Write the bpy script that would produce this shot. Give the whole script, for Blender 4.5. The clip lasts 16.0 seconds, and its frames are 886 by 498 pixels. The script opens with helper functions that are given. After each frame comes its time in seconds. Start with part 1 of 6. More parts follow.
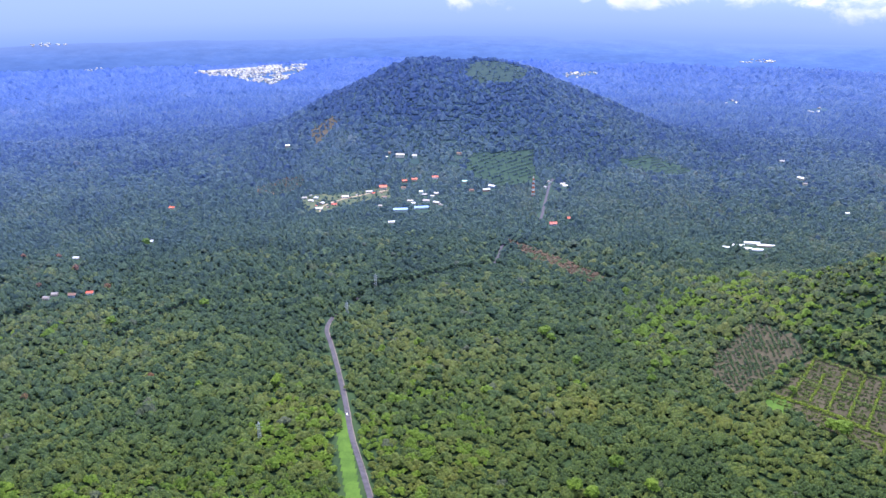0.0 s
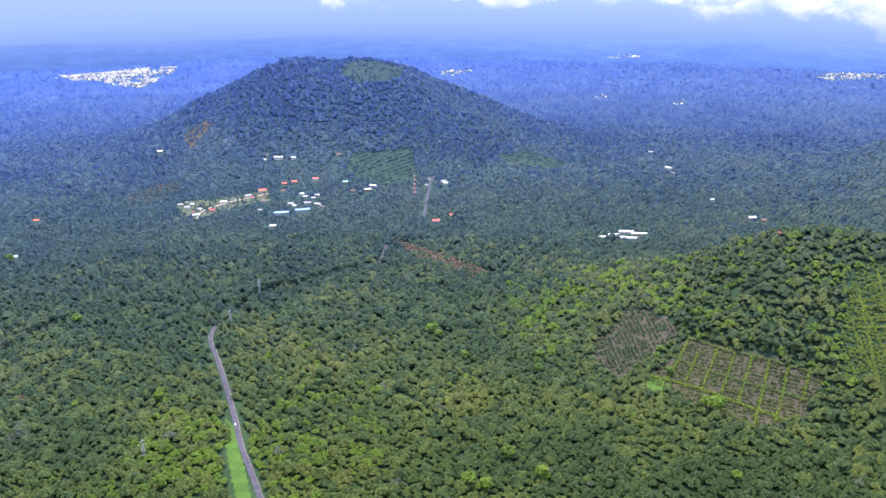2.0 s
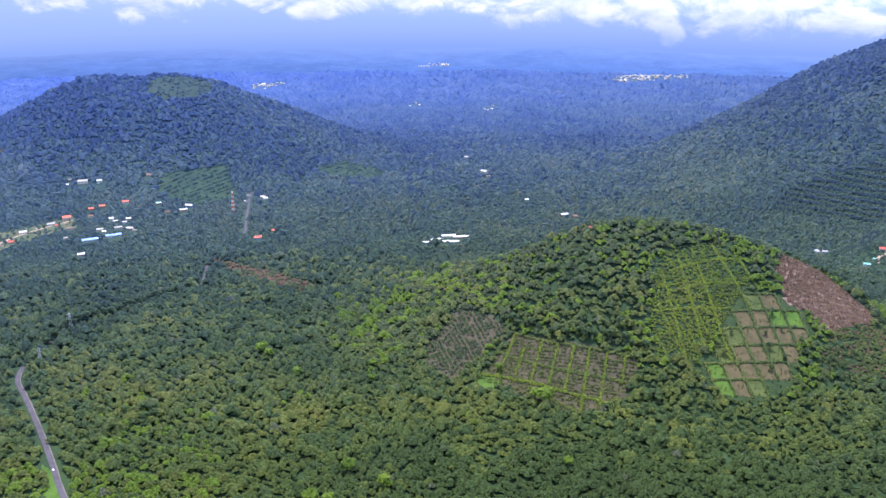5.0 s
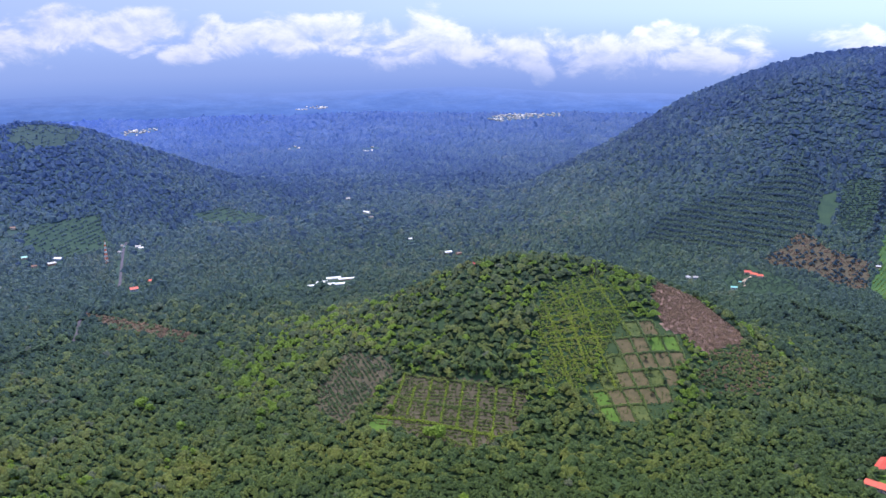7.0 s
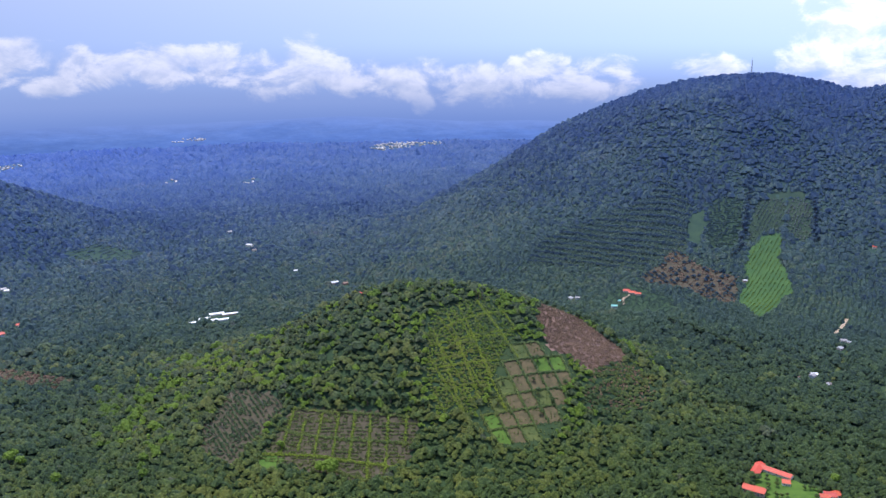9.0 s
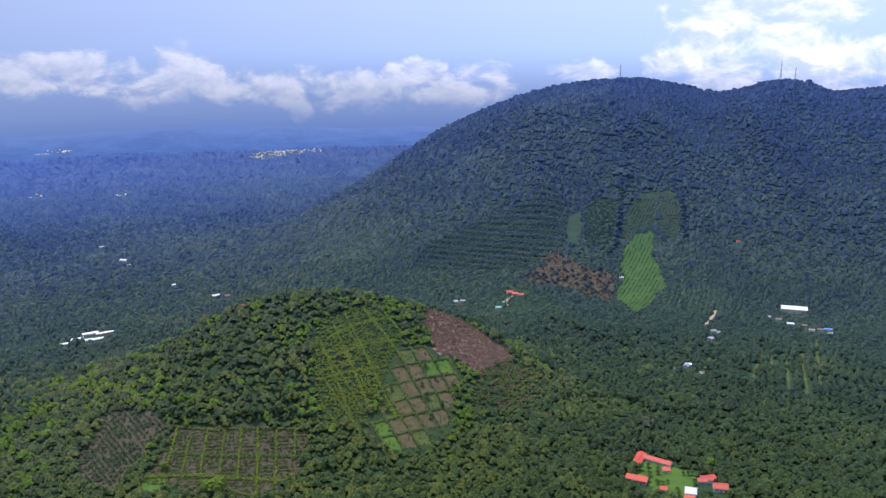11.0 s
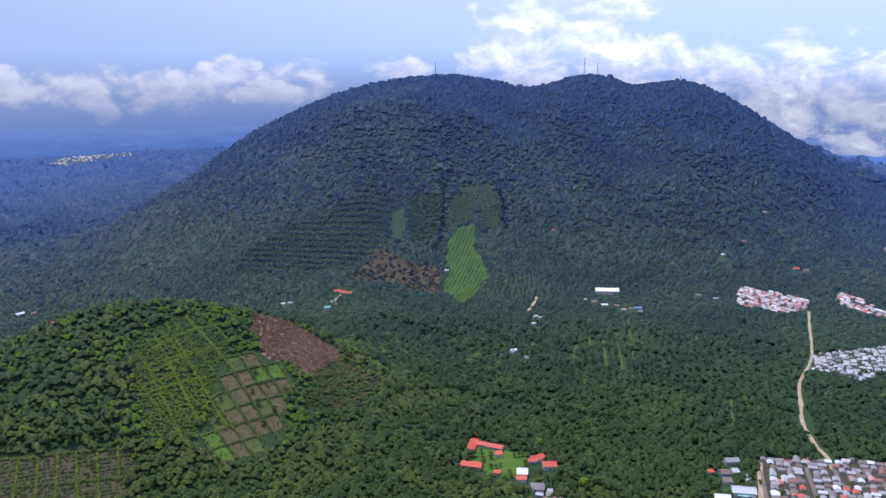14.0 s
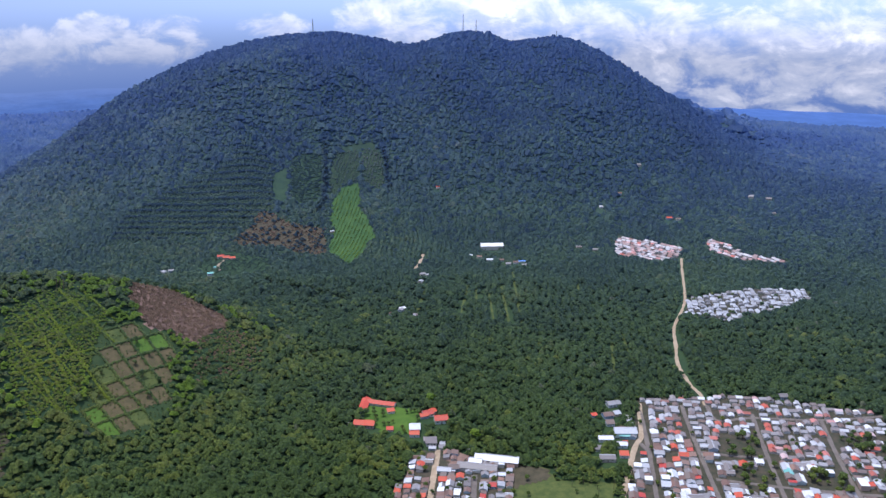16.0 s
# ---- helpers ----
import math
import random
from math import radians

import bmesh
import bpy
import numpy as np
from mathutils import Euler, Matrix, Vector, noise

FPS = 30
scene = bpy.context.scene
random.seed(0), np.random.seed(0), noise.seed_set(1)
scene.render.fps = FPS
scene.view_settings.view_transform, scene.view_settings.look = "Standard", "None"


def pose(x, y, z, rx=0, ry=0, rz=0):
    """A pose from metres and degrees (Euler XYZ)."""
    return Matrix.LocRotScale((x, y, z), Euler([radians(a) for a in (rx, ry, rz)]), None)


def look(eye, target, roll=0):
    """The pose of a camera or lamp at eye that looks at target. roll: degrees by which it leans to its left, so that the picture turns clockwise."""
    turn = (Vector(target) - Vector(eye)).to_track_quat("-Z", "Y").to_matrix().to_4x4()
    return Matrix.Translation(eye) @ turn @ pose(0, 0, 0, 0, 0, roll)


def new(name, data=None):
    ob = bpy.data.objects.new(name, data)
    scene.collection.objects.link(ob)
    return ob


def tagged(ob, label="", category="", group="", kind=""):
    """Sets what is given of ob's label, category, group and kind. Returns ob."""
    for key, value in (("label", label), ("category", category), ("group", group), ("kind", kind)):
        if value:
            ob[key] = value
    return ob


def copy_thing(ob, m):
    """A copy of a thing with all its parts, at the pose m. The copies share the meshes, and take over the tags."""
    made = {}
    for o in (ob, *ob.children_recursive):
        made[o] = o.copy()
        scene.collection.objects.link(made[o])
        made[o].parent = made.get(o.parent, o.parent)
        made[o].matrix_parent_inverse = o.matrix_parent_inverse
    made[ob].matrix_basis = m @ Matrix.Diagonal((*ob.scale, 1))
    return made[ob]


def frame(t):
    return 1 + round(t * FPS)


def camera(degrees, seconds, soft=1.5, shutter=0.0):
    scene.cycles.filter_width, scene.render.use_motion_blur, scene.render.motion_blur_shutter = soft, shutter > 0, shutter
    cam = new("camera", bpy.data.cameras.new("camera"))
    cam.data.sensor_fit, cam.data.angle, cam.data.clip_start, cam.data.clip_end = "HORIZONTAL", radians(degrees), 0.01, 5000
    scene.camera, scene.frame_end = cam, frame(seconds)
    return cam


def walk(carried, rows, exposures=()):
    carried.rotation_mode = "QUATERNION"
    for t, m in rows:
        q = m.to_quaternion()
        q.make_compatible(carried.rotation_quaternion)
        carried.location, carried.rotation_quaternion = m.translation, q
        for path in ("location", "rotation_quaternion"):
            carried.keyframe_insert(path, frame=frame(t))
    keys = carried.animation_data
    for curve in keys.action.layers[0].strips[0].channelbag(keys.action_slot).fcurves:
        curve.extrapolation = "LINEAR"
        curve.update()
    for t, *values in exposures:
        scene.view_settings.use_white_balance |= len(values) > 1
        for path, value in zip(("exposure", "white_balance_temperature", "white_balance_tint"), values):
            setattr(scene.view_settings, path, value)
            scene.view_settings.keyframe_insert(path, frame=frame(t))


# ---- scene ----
# ---- camera ----
cam = camera(54.43, 16.0, 1.5)
WALK = [(0.0, -19.50, -0.00, -0.00), (0.5, -19.52, -0.07, -2.02), (1.0, -19.52, -0.05, -4.06),
        (1.5, -19.50, -0.08, -6.08), (2.0, -19.54, -0.13, -8.11), (2.5, -19.55, -0.17, -10.16),
        (3.0, -19.53, -0.12, -12.20), (3.5, -19.54, -0.13, -14.25), (4.0, -19.55, -0.12, -16.28),
        (6.5, -16.84, -0.04, -26.45), (7.0, -16.15, 0.00, -28.39), (7.5, -15.63, 0.03, -30.27),
        (8.0, -15.17, 0.01, -32.22), (8.5, -14.71, -0.01, -34.21), (9.0, -14.26, -0.01, -36.22),
        (11.5, -13.88, 0.02, -46.15), (12.0, -13.90, 0.02, -48.15), (12.5, -13.92, 0.04, -50.12),
        (13.0, -13.94, 0.09, -52.13), (13.5, -13.96, 0.12, -54.10), (14.0, -13.99, 0.09, -56.06),
        (14.5, -14.07, 0.12, -58.04), (15.0, -14.82, 0.06, -60.01), (15.5, -15.76, 0.09, -61.98),
        (16.0, -16.72, 0.02, -63.90)]
EYE = 540.0
walk(cam, [(t, pose(0, 0, EYE, 90 + tilt, lean, turn)) for t, tilt, lean, turn in WALK],
     [(0.0, 0.78, 5900, 22), (4.0, 0.72, 5900, 22), (6.5, 0.4, 5950, 22), (9.0, 0.13, 5950, 20), (12.5, -0.18, 5950, 19), (16.0, -0.15, 5850, 18)])

# ---- sky and sun ----
SUN_BEARING, SUN_HEIGHT = 2.0, 72.0
world = bpy.data.worlds.new("sky")
scene.world = world
world.use_nodes = True


class Net:
    """Short hand for wiring a node tree."""

    def __init__(self, tree):
        self.t = tree
        tree.nodes.clear()

    def put(self, value, socket):
        if isinstance(value, bpy.types.NodeSocket):
            self.t.links.new(value, socket)
        elif value is not None:
            socket.default_value = value

    def node(self, kind, **settings):
        n = self.t.nodes.new(kind)
        for key, value in settings.items():
            setattr(n, key, value)
        return n

    def math(self, op, a, b=None, c=None, clamp=False):
        n = self.node("ShaderNodeMath", operation=op, use_clamp=clamp)
        for i, v in enumerate((a, b, c)):
            self.put(v, n.inputs[i])
        return n.outputs[0]

    def mix(self, fac, a, b, blend="MIX"):
        n = self.node("ShaderNodeMix", data_type="RGBA", blend_type=blend)
        self.put(fac, n.inputs[0])
        self.put(a, n.inputs[6])
        self.put(b, n.inputs[7])
        return n.outputs[2]

    def noise(self, vector, scale, detail=3.0, rough=0.55, distort=0.0):
        n = self.node("ShaderNodeTexNoise")
        self.put(vector, n.inputs["Vector"])
        n.inputs["Scale"].default_value = scale
        n.inputs["Detail"].default_value = detail
        n.inputs["Roughness"].default_value = rough
        n.inputs["Distortion"].default_value = distort
        return n.outputs["Fac"]

    def span(self, value, low, high, to_low=0.0, to_high=1.0, smooth=True):
        n = self.node("ShaderNodeMapRange", interpolation_type="SMOOTHSTEP" if smooth else "LINEAR")
        self.put(value, n.inputs["Value"])
        n.inputs["From Min"].default_value, n.inputs["From Max"].default_value = low, high
        n.inputs["To Min"].default_value, n.inputs["To Max"].default_value = to_low, to_high
        return n.outputs["Result"]

    def ramp(self, fac, stops):
        n = self.node("ShaderNodeValToRGB")
        self.put(fac, n.inputs[0])
        while len(n.color_ramp.elements) < len(stops):
            n.color_ramp.elements.new(0.5)
        for e, (pos, col) in zip(n.color_ramp.elements, stops):
            e.position, e.color = pos, (*col, 1)
        return n.outputs[0]


def rgb(r, g, b):
    return (r, g, b, 1.0)


net = Net(world.node_tree)
way = net.node("ShaderNodeTexCoord").outputs["Generated"]
axes = net.node("ShaderNodeSeparateXYZ")
net.put(way, axes.inputs[0])
bearing = net.math("MULTIPLY", net.math("ARCTAN2", axes.outputs[0], axes.outputs[1]), 57.2958)
rise = net.math("MULTIPLY", net.math("ARCSINE", axes.outputs[2]), 57.2958)
flat = net.node("ShaderNodeCombineXYZ")
net.put(axes.outputs[0], flat.inputs[0])
net.put(axes.outputs[1], flat.inputs[1])
net.put(net.math("MAXIMUM", axes.outputs[2], 0.03), flat.inputs[2])
air = net.node("ShaderNodeTexSky", sky_type="NISHITA", sun_disc=False, sun_elevation=radians(SUN_HEIGHT),
               sun_rotation=radians(SUN_BEARING), air_density=1.0, dust_density=1.5, ozone_density=1.0, altitude=1200)
net.put(flat.outputs[0], air.inputs[0])
# haze thickens towards the horizon, pale above it and deep blue under it
veil = net.ramp(net.span(rise, -8, 12, smooth=False),
                [(0.0, (0.10, 0.19, 0.48)), (0.12, (0.18, 0.28, 0.56)), (0.17, (0.24, 0.34, 0.60)), (0.26, (0.29, 0.40, 0.64)), (0.36, (0.34, 0.45, 0.68)), (0.5, (0.39, 0.49, 0.71)), (1.0, (0.36, 0.48, 0.73))])
# sky overhead, out of view, brightened as added fill light for the shadows
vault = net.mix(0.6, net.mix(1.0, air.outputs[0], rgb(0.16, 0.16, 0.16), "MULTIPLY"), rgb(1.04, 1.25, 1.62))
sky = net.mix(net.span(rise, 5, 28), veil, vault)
# cumulus: banks given by bearing, rise and half sizes, torn by noise
spread = net.node("ShaderNodeCombineXYZ")
net.put(net.math("MULTIPLY", bearing, 0.9), spread.inputs[0])
net.put(net.math("MULTIPLY", rise, 1.5), spread.inputs[1])
billow = net.noise(spread.outputs[0], 0.34, 7.0, 0.62, 0.35)
wisps = net.noise(spread.outputs[0], 0.95, 6.0, 0.6, 0.2)
BANKS = [(2.3, -2.6, 3.3, 1.4), (5.8, -1.7, 4.2, 1.3), (9.7, -1.9, 4.2, 1.4), (12.0, -3.2, 1.9, 0.9), (14.5, -2.2, 3.3, 1.4), (18.4, -2.1, 3.8, 1.4), (22.0, -2.1, 2.8, 1.4), (24.8, -2.8, 3.3, 1.3), (-1.8, -2.2, 3.8, 1.2),
         (24.5, -2.5, 3.3, 1.8), (27.3, -2.4, 3.5, 2.0), (30.0, -2.9, 2.8, 1.6), (33.8, -3.3, 2.8, 1.3), (36.2, -3.0, 2.1, 1.3), (39.0, -3.4, 3.3, 1.5), (34.9, -4.8, 0.8, 1.2), (39.7, -4.5, 1.4, 0.9), (42.3, -2.4, 2.8, 1.1),
         (44.8, -3.5, 4.2, 1.3), (46.7, -2.3, 2.1, 1.0), (53.1, -2.2, 2.3, 0.9), (64.5, 1.1, 6.3, 4.5), (67.1, -1.3, 4.2, 2.8), (58.4, -1.5, 1.8, 1.6), (61.2, -0.9, 3.3, 3.3), (74.6, -2.6, 5.2, 2.1), (78.8, -3.6, 7.0, 3.8),
         (83.9, -4.2, 8.5, 4.2), (88.5, -3.1, 7.0, 4.7), (86.4, -6.8, 2.8, 1.0), (82.1, -6.7, 2.8, 1.2), (94.3, -3.2, 9.4, 4.7),
         (108, 0, 12, 5)]
cover = None
for b, e, wide, tall in BANKS:
    u = net.math("DIVIDE", net.math("SUBTRACT", bearing, b), wide)
    v = net.math("DIVIDE", net.math("SUBTRACT", rise, e), tall)
    one = net.math("SUBTRACT", 1.0, net.math("ADD", net.math("MULTIPLY", u, u), net.math("MULTIPLY", v, v)))
    cover = one if cover is None else net.math("MAXIMUM", cover, one)
cover = net.math("MAXIMUM", cover, -3.0)
dense = net.math("ADD", net.math("MULTIPLY", cover, 0.62), net.math("MULTIPLY", net.math("SUBTRACT", billow, 0.53), 3.0))
puff = net.math("MULTIPLY", net.span(dense, -0.12, 0.5), net.span(cover, -0.9, 0.0))
# small far clouds sink into the haze, the big near ones do not
puff = net.math("MULTIPLY", puff, net.math("MAXIMUM", net.span(rise, -5.2, -3.0, 0.3, 1.0), net.span(bearing, 56, 66)))
# sunlit heads and grey, shaded bases are painted into the cloud colour
above = net.node("ShaderNodeVectorMath", operation="ADD")
net.put(spread.outputs[0], above.inputs[0])
above.inputs[1].default_value = (0.25, 0.75, 0.0)
crown = net.math("SUBTRACT", billow, net.noise(above.outputs[0], 0.34, 7.0, 0.62, 0.35))
bright = net.span(net.math("ADD", net.math("MULTIPLY", crown, 2.2), net.math("MULTIPLY", net.math("SUBTRACT", wisps, 0.5), 0.9)), -0.45, 0.45)
white = net.mix(bright, rgb(0.42, 0.49, 0.64), rgb(0.66, 0.69, 0.77))
thick = net.math("MULTIPLY", net.span(dense, 0.55, 1.15), net.span(bearing, 54, 62))
white = net.mix(net.math("MULTIPLY", thick, net.span(bright, 0.0, 0.8, 0.35, 1.0)), white, rgb(0.95, 0.95, 0.97))
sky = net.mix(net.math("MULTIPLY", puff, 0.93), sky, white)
glow = net.node("ShaderNodeBackground")
near_cloud = net.span(bearing, -30, 90, 0.86, 1.92)    # the air is brighter towards the big clouds
low = net.math("MULTIPLY", net.span(rise, 8, 30, 1.0, 0.0), net.span(rise, -4.5, -0.5))
gain = net.math("ADD", 1.0, net.math("MULTIPLY", net.math("SUBTRACT", near_cloud, 1.0), low))
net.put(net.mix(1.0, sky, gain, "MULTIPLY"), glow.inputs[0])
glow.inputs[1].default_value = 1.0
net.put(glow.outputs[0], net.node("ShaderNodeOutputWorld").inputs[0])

sun = new("sun", bpy.data.lights.new("sun", "SUN"))
sun.data.energy, sun.data.angle, sun.data.color = 4.15, radians(0.53), (1.0, 0.95, 0.86)
sx, sy = math.sin(radians(SUN_BEARING)), math.cos(radians(SUN_BEARING))
sun.matrix_world = look((0, 0, 0), (-sx * math.cos(radians(SUN_HEIGHT)), -sy * math.cos(radians(SUN_HEIGHT)), -math.sin(radians(SUN_HEIGHT))))


# ---- materials ----
def material(name):
    m = bpy.data.materials.new(name)
    m.use_nodes = True
    net = Net(m.node_tree)
    shader = net.node("ShaderNodeBsdfPrincipled")
    net.put(shader.outputs[0], net.node("ShaderNodeOutputMaterial").inputs[0])
    return m, net, shader


def place(net):
    return net.node("ShaderNodeNewGeometry").outputs["Position"]


def relief(net, shader, value, depth, strength=1.0):
    n = net.node("ShaderNodeBump")
    n.inputs["Strength"].default_value, n.inputs["Distance"].default_value = strength, depth
    net.put(value, n.inputs["Height"])
    net.put(n.outputs[0], shader.inputs["Normal"])


# blue of the haze that is painted onto leaves and ground
HAZE_TINT = (0.075, 0.18, 0.92)


def haze_sheen(net, shader, weight):
    """Painted aerial haze: a fine blue sheen on level normals, stronger with distance and westward."""
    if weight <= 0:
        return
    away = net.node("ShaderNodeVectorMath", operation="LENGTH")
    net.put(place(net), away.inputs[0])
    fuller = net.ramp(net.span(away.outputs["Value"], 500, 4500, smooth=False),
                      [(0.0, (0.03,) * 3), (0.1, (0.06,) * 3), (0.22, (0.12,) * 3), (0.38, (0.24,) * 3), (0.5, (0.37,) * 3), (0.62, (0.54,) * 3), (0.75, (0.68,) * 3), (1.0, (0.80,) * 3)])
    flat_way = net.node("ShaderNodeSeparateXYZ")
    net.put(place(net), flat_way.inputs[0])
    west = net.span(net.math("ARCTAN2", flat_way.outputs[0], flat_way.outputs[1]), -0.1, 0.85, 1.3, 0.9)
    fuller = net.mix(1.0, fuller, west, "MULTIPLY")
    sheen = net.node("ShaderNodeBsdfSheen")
    net.put(net.mix(1.0, fuller, rgb(*(c * weight for c in HAZE_TINT)), "MULTIPLY"), sheen.inputs["Color"])
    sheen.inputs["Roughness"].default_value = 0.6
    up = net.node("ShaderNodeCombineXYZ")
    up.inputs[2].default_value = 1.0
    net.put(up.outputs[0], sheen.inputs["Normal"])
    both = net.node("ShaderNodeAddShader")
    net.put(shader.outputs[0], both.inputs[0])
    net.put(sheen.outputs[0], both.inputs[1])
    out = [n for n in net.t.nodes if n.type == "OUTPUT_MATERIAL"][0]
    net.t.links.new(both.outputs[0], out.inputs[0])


def leafy(name, tones, airlight=1.0, grain=0.7, rough=0.9, young=0.4, mixed=0.3):
    """Foliage: a tone for each crown, mottled by leaf sprays, with painted distance haze."""
    m, net, shader = material(name)
    geo = net.node("ShaderNodeNewGeometry")
    where = geo.outputs["Position"]
    pick = net.math("FRACT", net.math("ADD", geo.outputs["Random Per Island"], net.node("ShaderNodeObjectInfo").outputs["Random"]))
    drift = net.math("MULTIPLY", net.math("SUBTRACT", net.noise(where, 0.006, 4), 0.5), 2.2)
    tone = net.ramp(net.math("ADD", net.math("ADD", net.math("MULTIPLY", pick, mixed), 0.32 - mixed * 0.35), drift, clamp=True), tones)
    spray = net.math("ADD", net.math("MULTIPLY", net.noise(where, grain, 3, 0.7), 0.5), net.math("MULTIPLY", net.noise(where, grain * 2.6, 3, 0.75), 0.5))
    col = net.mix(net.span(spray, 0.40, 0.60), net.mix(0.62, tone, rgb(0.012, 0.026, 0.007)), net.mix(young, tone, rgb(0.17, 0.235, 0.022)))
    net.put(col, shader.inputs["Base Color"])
    shader.inputs["Roughness"].default_value = 0.62
    shader.inputs["Specular IOR Level"].default_value = 0.12
    relief(net, shader, net.noise(where, grain * 0.9, 4, 0.7), 3.0, rough)
    haze_sheen(net, shader, airlight)
    return m


def earthy(name, low, high, scale=0.08, fine=0.9, rough=0.9, airlight=0.35):
    m, net, shader = material(name)
    where = place(net)
    a, b = net.noise(where, scale, 4), net.noise(where, fine, 4, 0.7)
    net.put(net.mix(net.math("ADD", net.math("MULTIPLY", net.span(a, 0.3, 0.7), 0.6), net.math("MULTIPLY", net.span(b, 0.3, 0.7), 0.4)),
                    rgb(*low), rgb(*high)), shader.inputs["Base Color"])
    shader.inputs["Roughness"].default_value = rough
    shader.inputs["Specular IOR Level"].default_value = 0.12
    relief(net, shader, b, 0.25, 0.7)
    # ground gets the same painted haze, at its own weight
    haze_sheen(net, shader, airlight)
    return m


M_FLOOR = earthy("undergrowth", (0.02, 0.04, 0.014), (0.042, 0.072, 0.02), 0.02, 0.3, airlight=0.6)
GREENS = [(0.0, (0.036, 0.062, 0.012)), (0.3, (0.074, 0.106, 0.015)), (0.55, (0.128, 0.146, 0.018)), (0.8, (0.185, 0.186, 0.021)), (1.0, (0.195, 0.145, 0.037))]
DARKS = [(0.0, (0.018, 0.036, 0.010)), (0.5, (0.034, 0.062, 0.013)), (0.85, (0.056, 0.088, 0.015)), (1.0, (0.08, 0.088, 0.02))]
FRESH = [(0.0, (0.085, 0.155, 0.012)), (0.5, (0.165, 0.26, 0.015)), (1.0, (0.24, 0.30, 0.02))]
COFFEE = [(0.0, (0.062, 0.084, 0.010)), (0.4, (0.128, 0.14, 0.013)), (0.8, (0.20, 0.178, 0.018)), (1.0, (0.185, 0.12, 0.03))]
VALLEY = [(0.0, (0.026, 0.048, 0.014)), (0.4, (0.046, 0.074, 0.017)), (0.75, (0.072, 0.096, 0.02)), (1.0, (0.10, 0.10, 0.03))]
VALLEY_OLIVE = [(0.0, (0.042, 0.06, 0.016)), (0.5, (0.075, 0.088, 0.02)), (1.0, (0.11, 0.095, 0.035))]
# distance haze mixed into the leaf tones of far crowns
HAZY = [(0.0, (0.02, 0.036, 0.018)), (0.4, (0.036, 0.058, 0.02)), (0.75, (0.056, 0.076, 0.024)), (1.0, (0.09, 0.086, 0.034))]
# mountain leaf tones darkened to stand in for its shaded face
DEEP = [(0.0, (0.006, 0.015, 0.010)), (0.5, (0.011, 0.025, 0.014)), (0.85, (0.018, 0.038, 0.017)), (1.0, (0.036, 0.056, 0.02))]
M_WOOD_NEAR = leafy("broadleaf", GREENS, 1.0, 0.8)
M_WOOD_DARK = leafy("dark_broadleaf", DARKS, 1.0, 0.8)
M_FRESH = leafy("young_leaves", FRESH, 0.4, 0.9)
M_COFFEE = leafy("shade_coffee", COFFEE, 1.0, 0.8)
M_MID_DARK = leafy("valley_dark_leaves", DARKS, 1.0, 0.6, 0.9, 0.2, 0.4)
M_MID_GREEN = leafy("valley_leaves", VALLEY, 1.0, 0.6, 0.9, 0.3, 0.4)
M_MID_OLIVE = leafy("valley_olive_leaves", VALLEY_OLIVE, 1.0, 0.6, 0.9, 0.3, 0.4)
# hazed copies of the foliage, one for each step of distance
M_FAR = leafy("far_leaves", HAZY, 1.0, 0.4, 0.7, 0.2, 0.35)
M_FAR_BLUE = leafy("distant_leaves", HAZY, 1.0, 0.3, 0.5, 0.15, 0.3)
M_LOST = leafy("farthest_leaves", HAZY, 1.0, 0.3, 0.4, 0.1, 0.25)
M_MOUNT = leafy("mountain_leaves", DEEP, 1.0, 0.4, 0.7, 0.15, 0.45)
M_HEDGE = leafy("clipped_hedge", [(0.0, (0.13, 0.18, 0.012)), (1.0, (0.22, 0.26, 0.016))], 0.3)
M_BARK = earthy("bark", (0.06, 0.045, 0.03), (0.14, 0.11, 0.08), 0.8, 4.0)


# ---- ground form ----
def noise2(x, y, scale, seed):
    """Smooth value noise in [-1, 1] at that wavelength, for arrays."""
    u, v = np.asarray(x, float) / scale + 1000.0, np.asarray(y, float) / scale + 1000.0
    i, j = np.floor(u), np.floor(v)
    fu, fv = u - i, v - j
    fu, fv = fu * fu * (3 - 2 * fu), fv * fv * (3 - 2 * fv)

    def corner(a, b):
        s = np.sin(a * 127.1 + b * 311.7 + seed * 74.7) * 43758.5453
        return 2 * (s - np.floor(s)) - 1
    low = corner(i, j) * (1 - fu) + corner(i + 1, j) * fu
    high = corner(i, j + 1) * (1 - fu) + corner(i + 1, j + 1) * fu
    return low * (1 - fv) + high * fv


def spot(bearing, distance):
    """Plan place from a bearing (degrees clockwise of y) and a distance."""
    return distance * math.sin(radians(bearing)), distance * math.cos(radians(bearing))


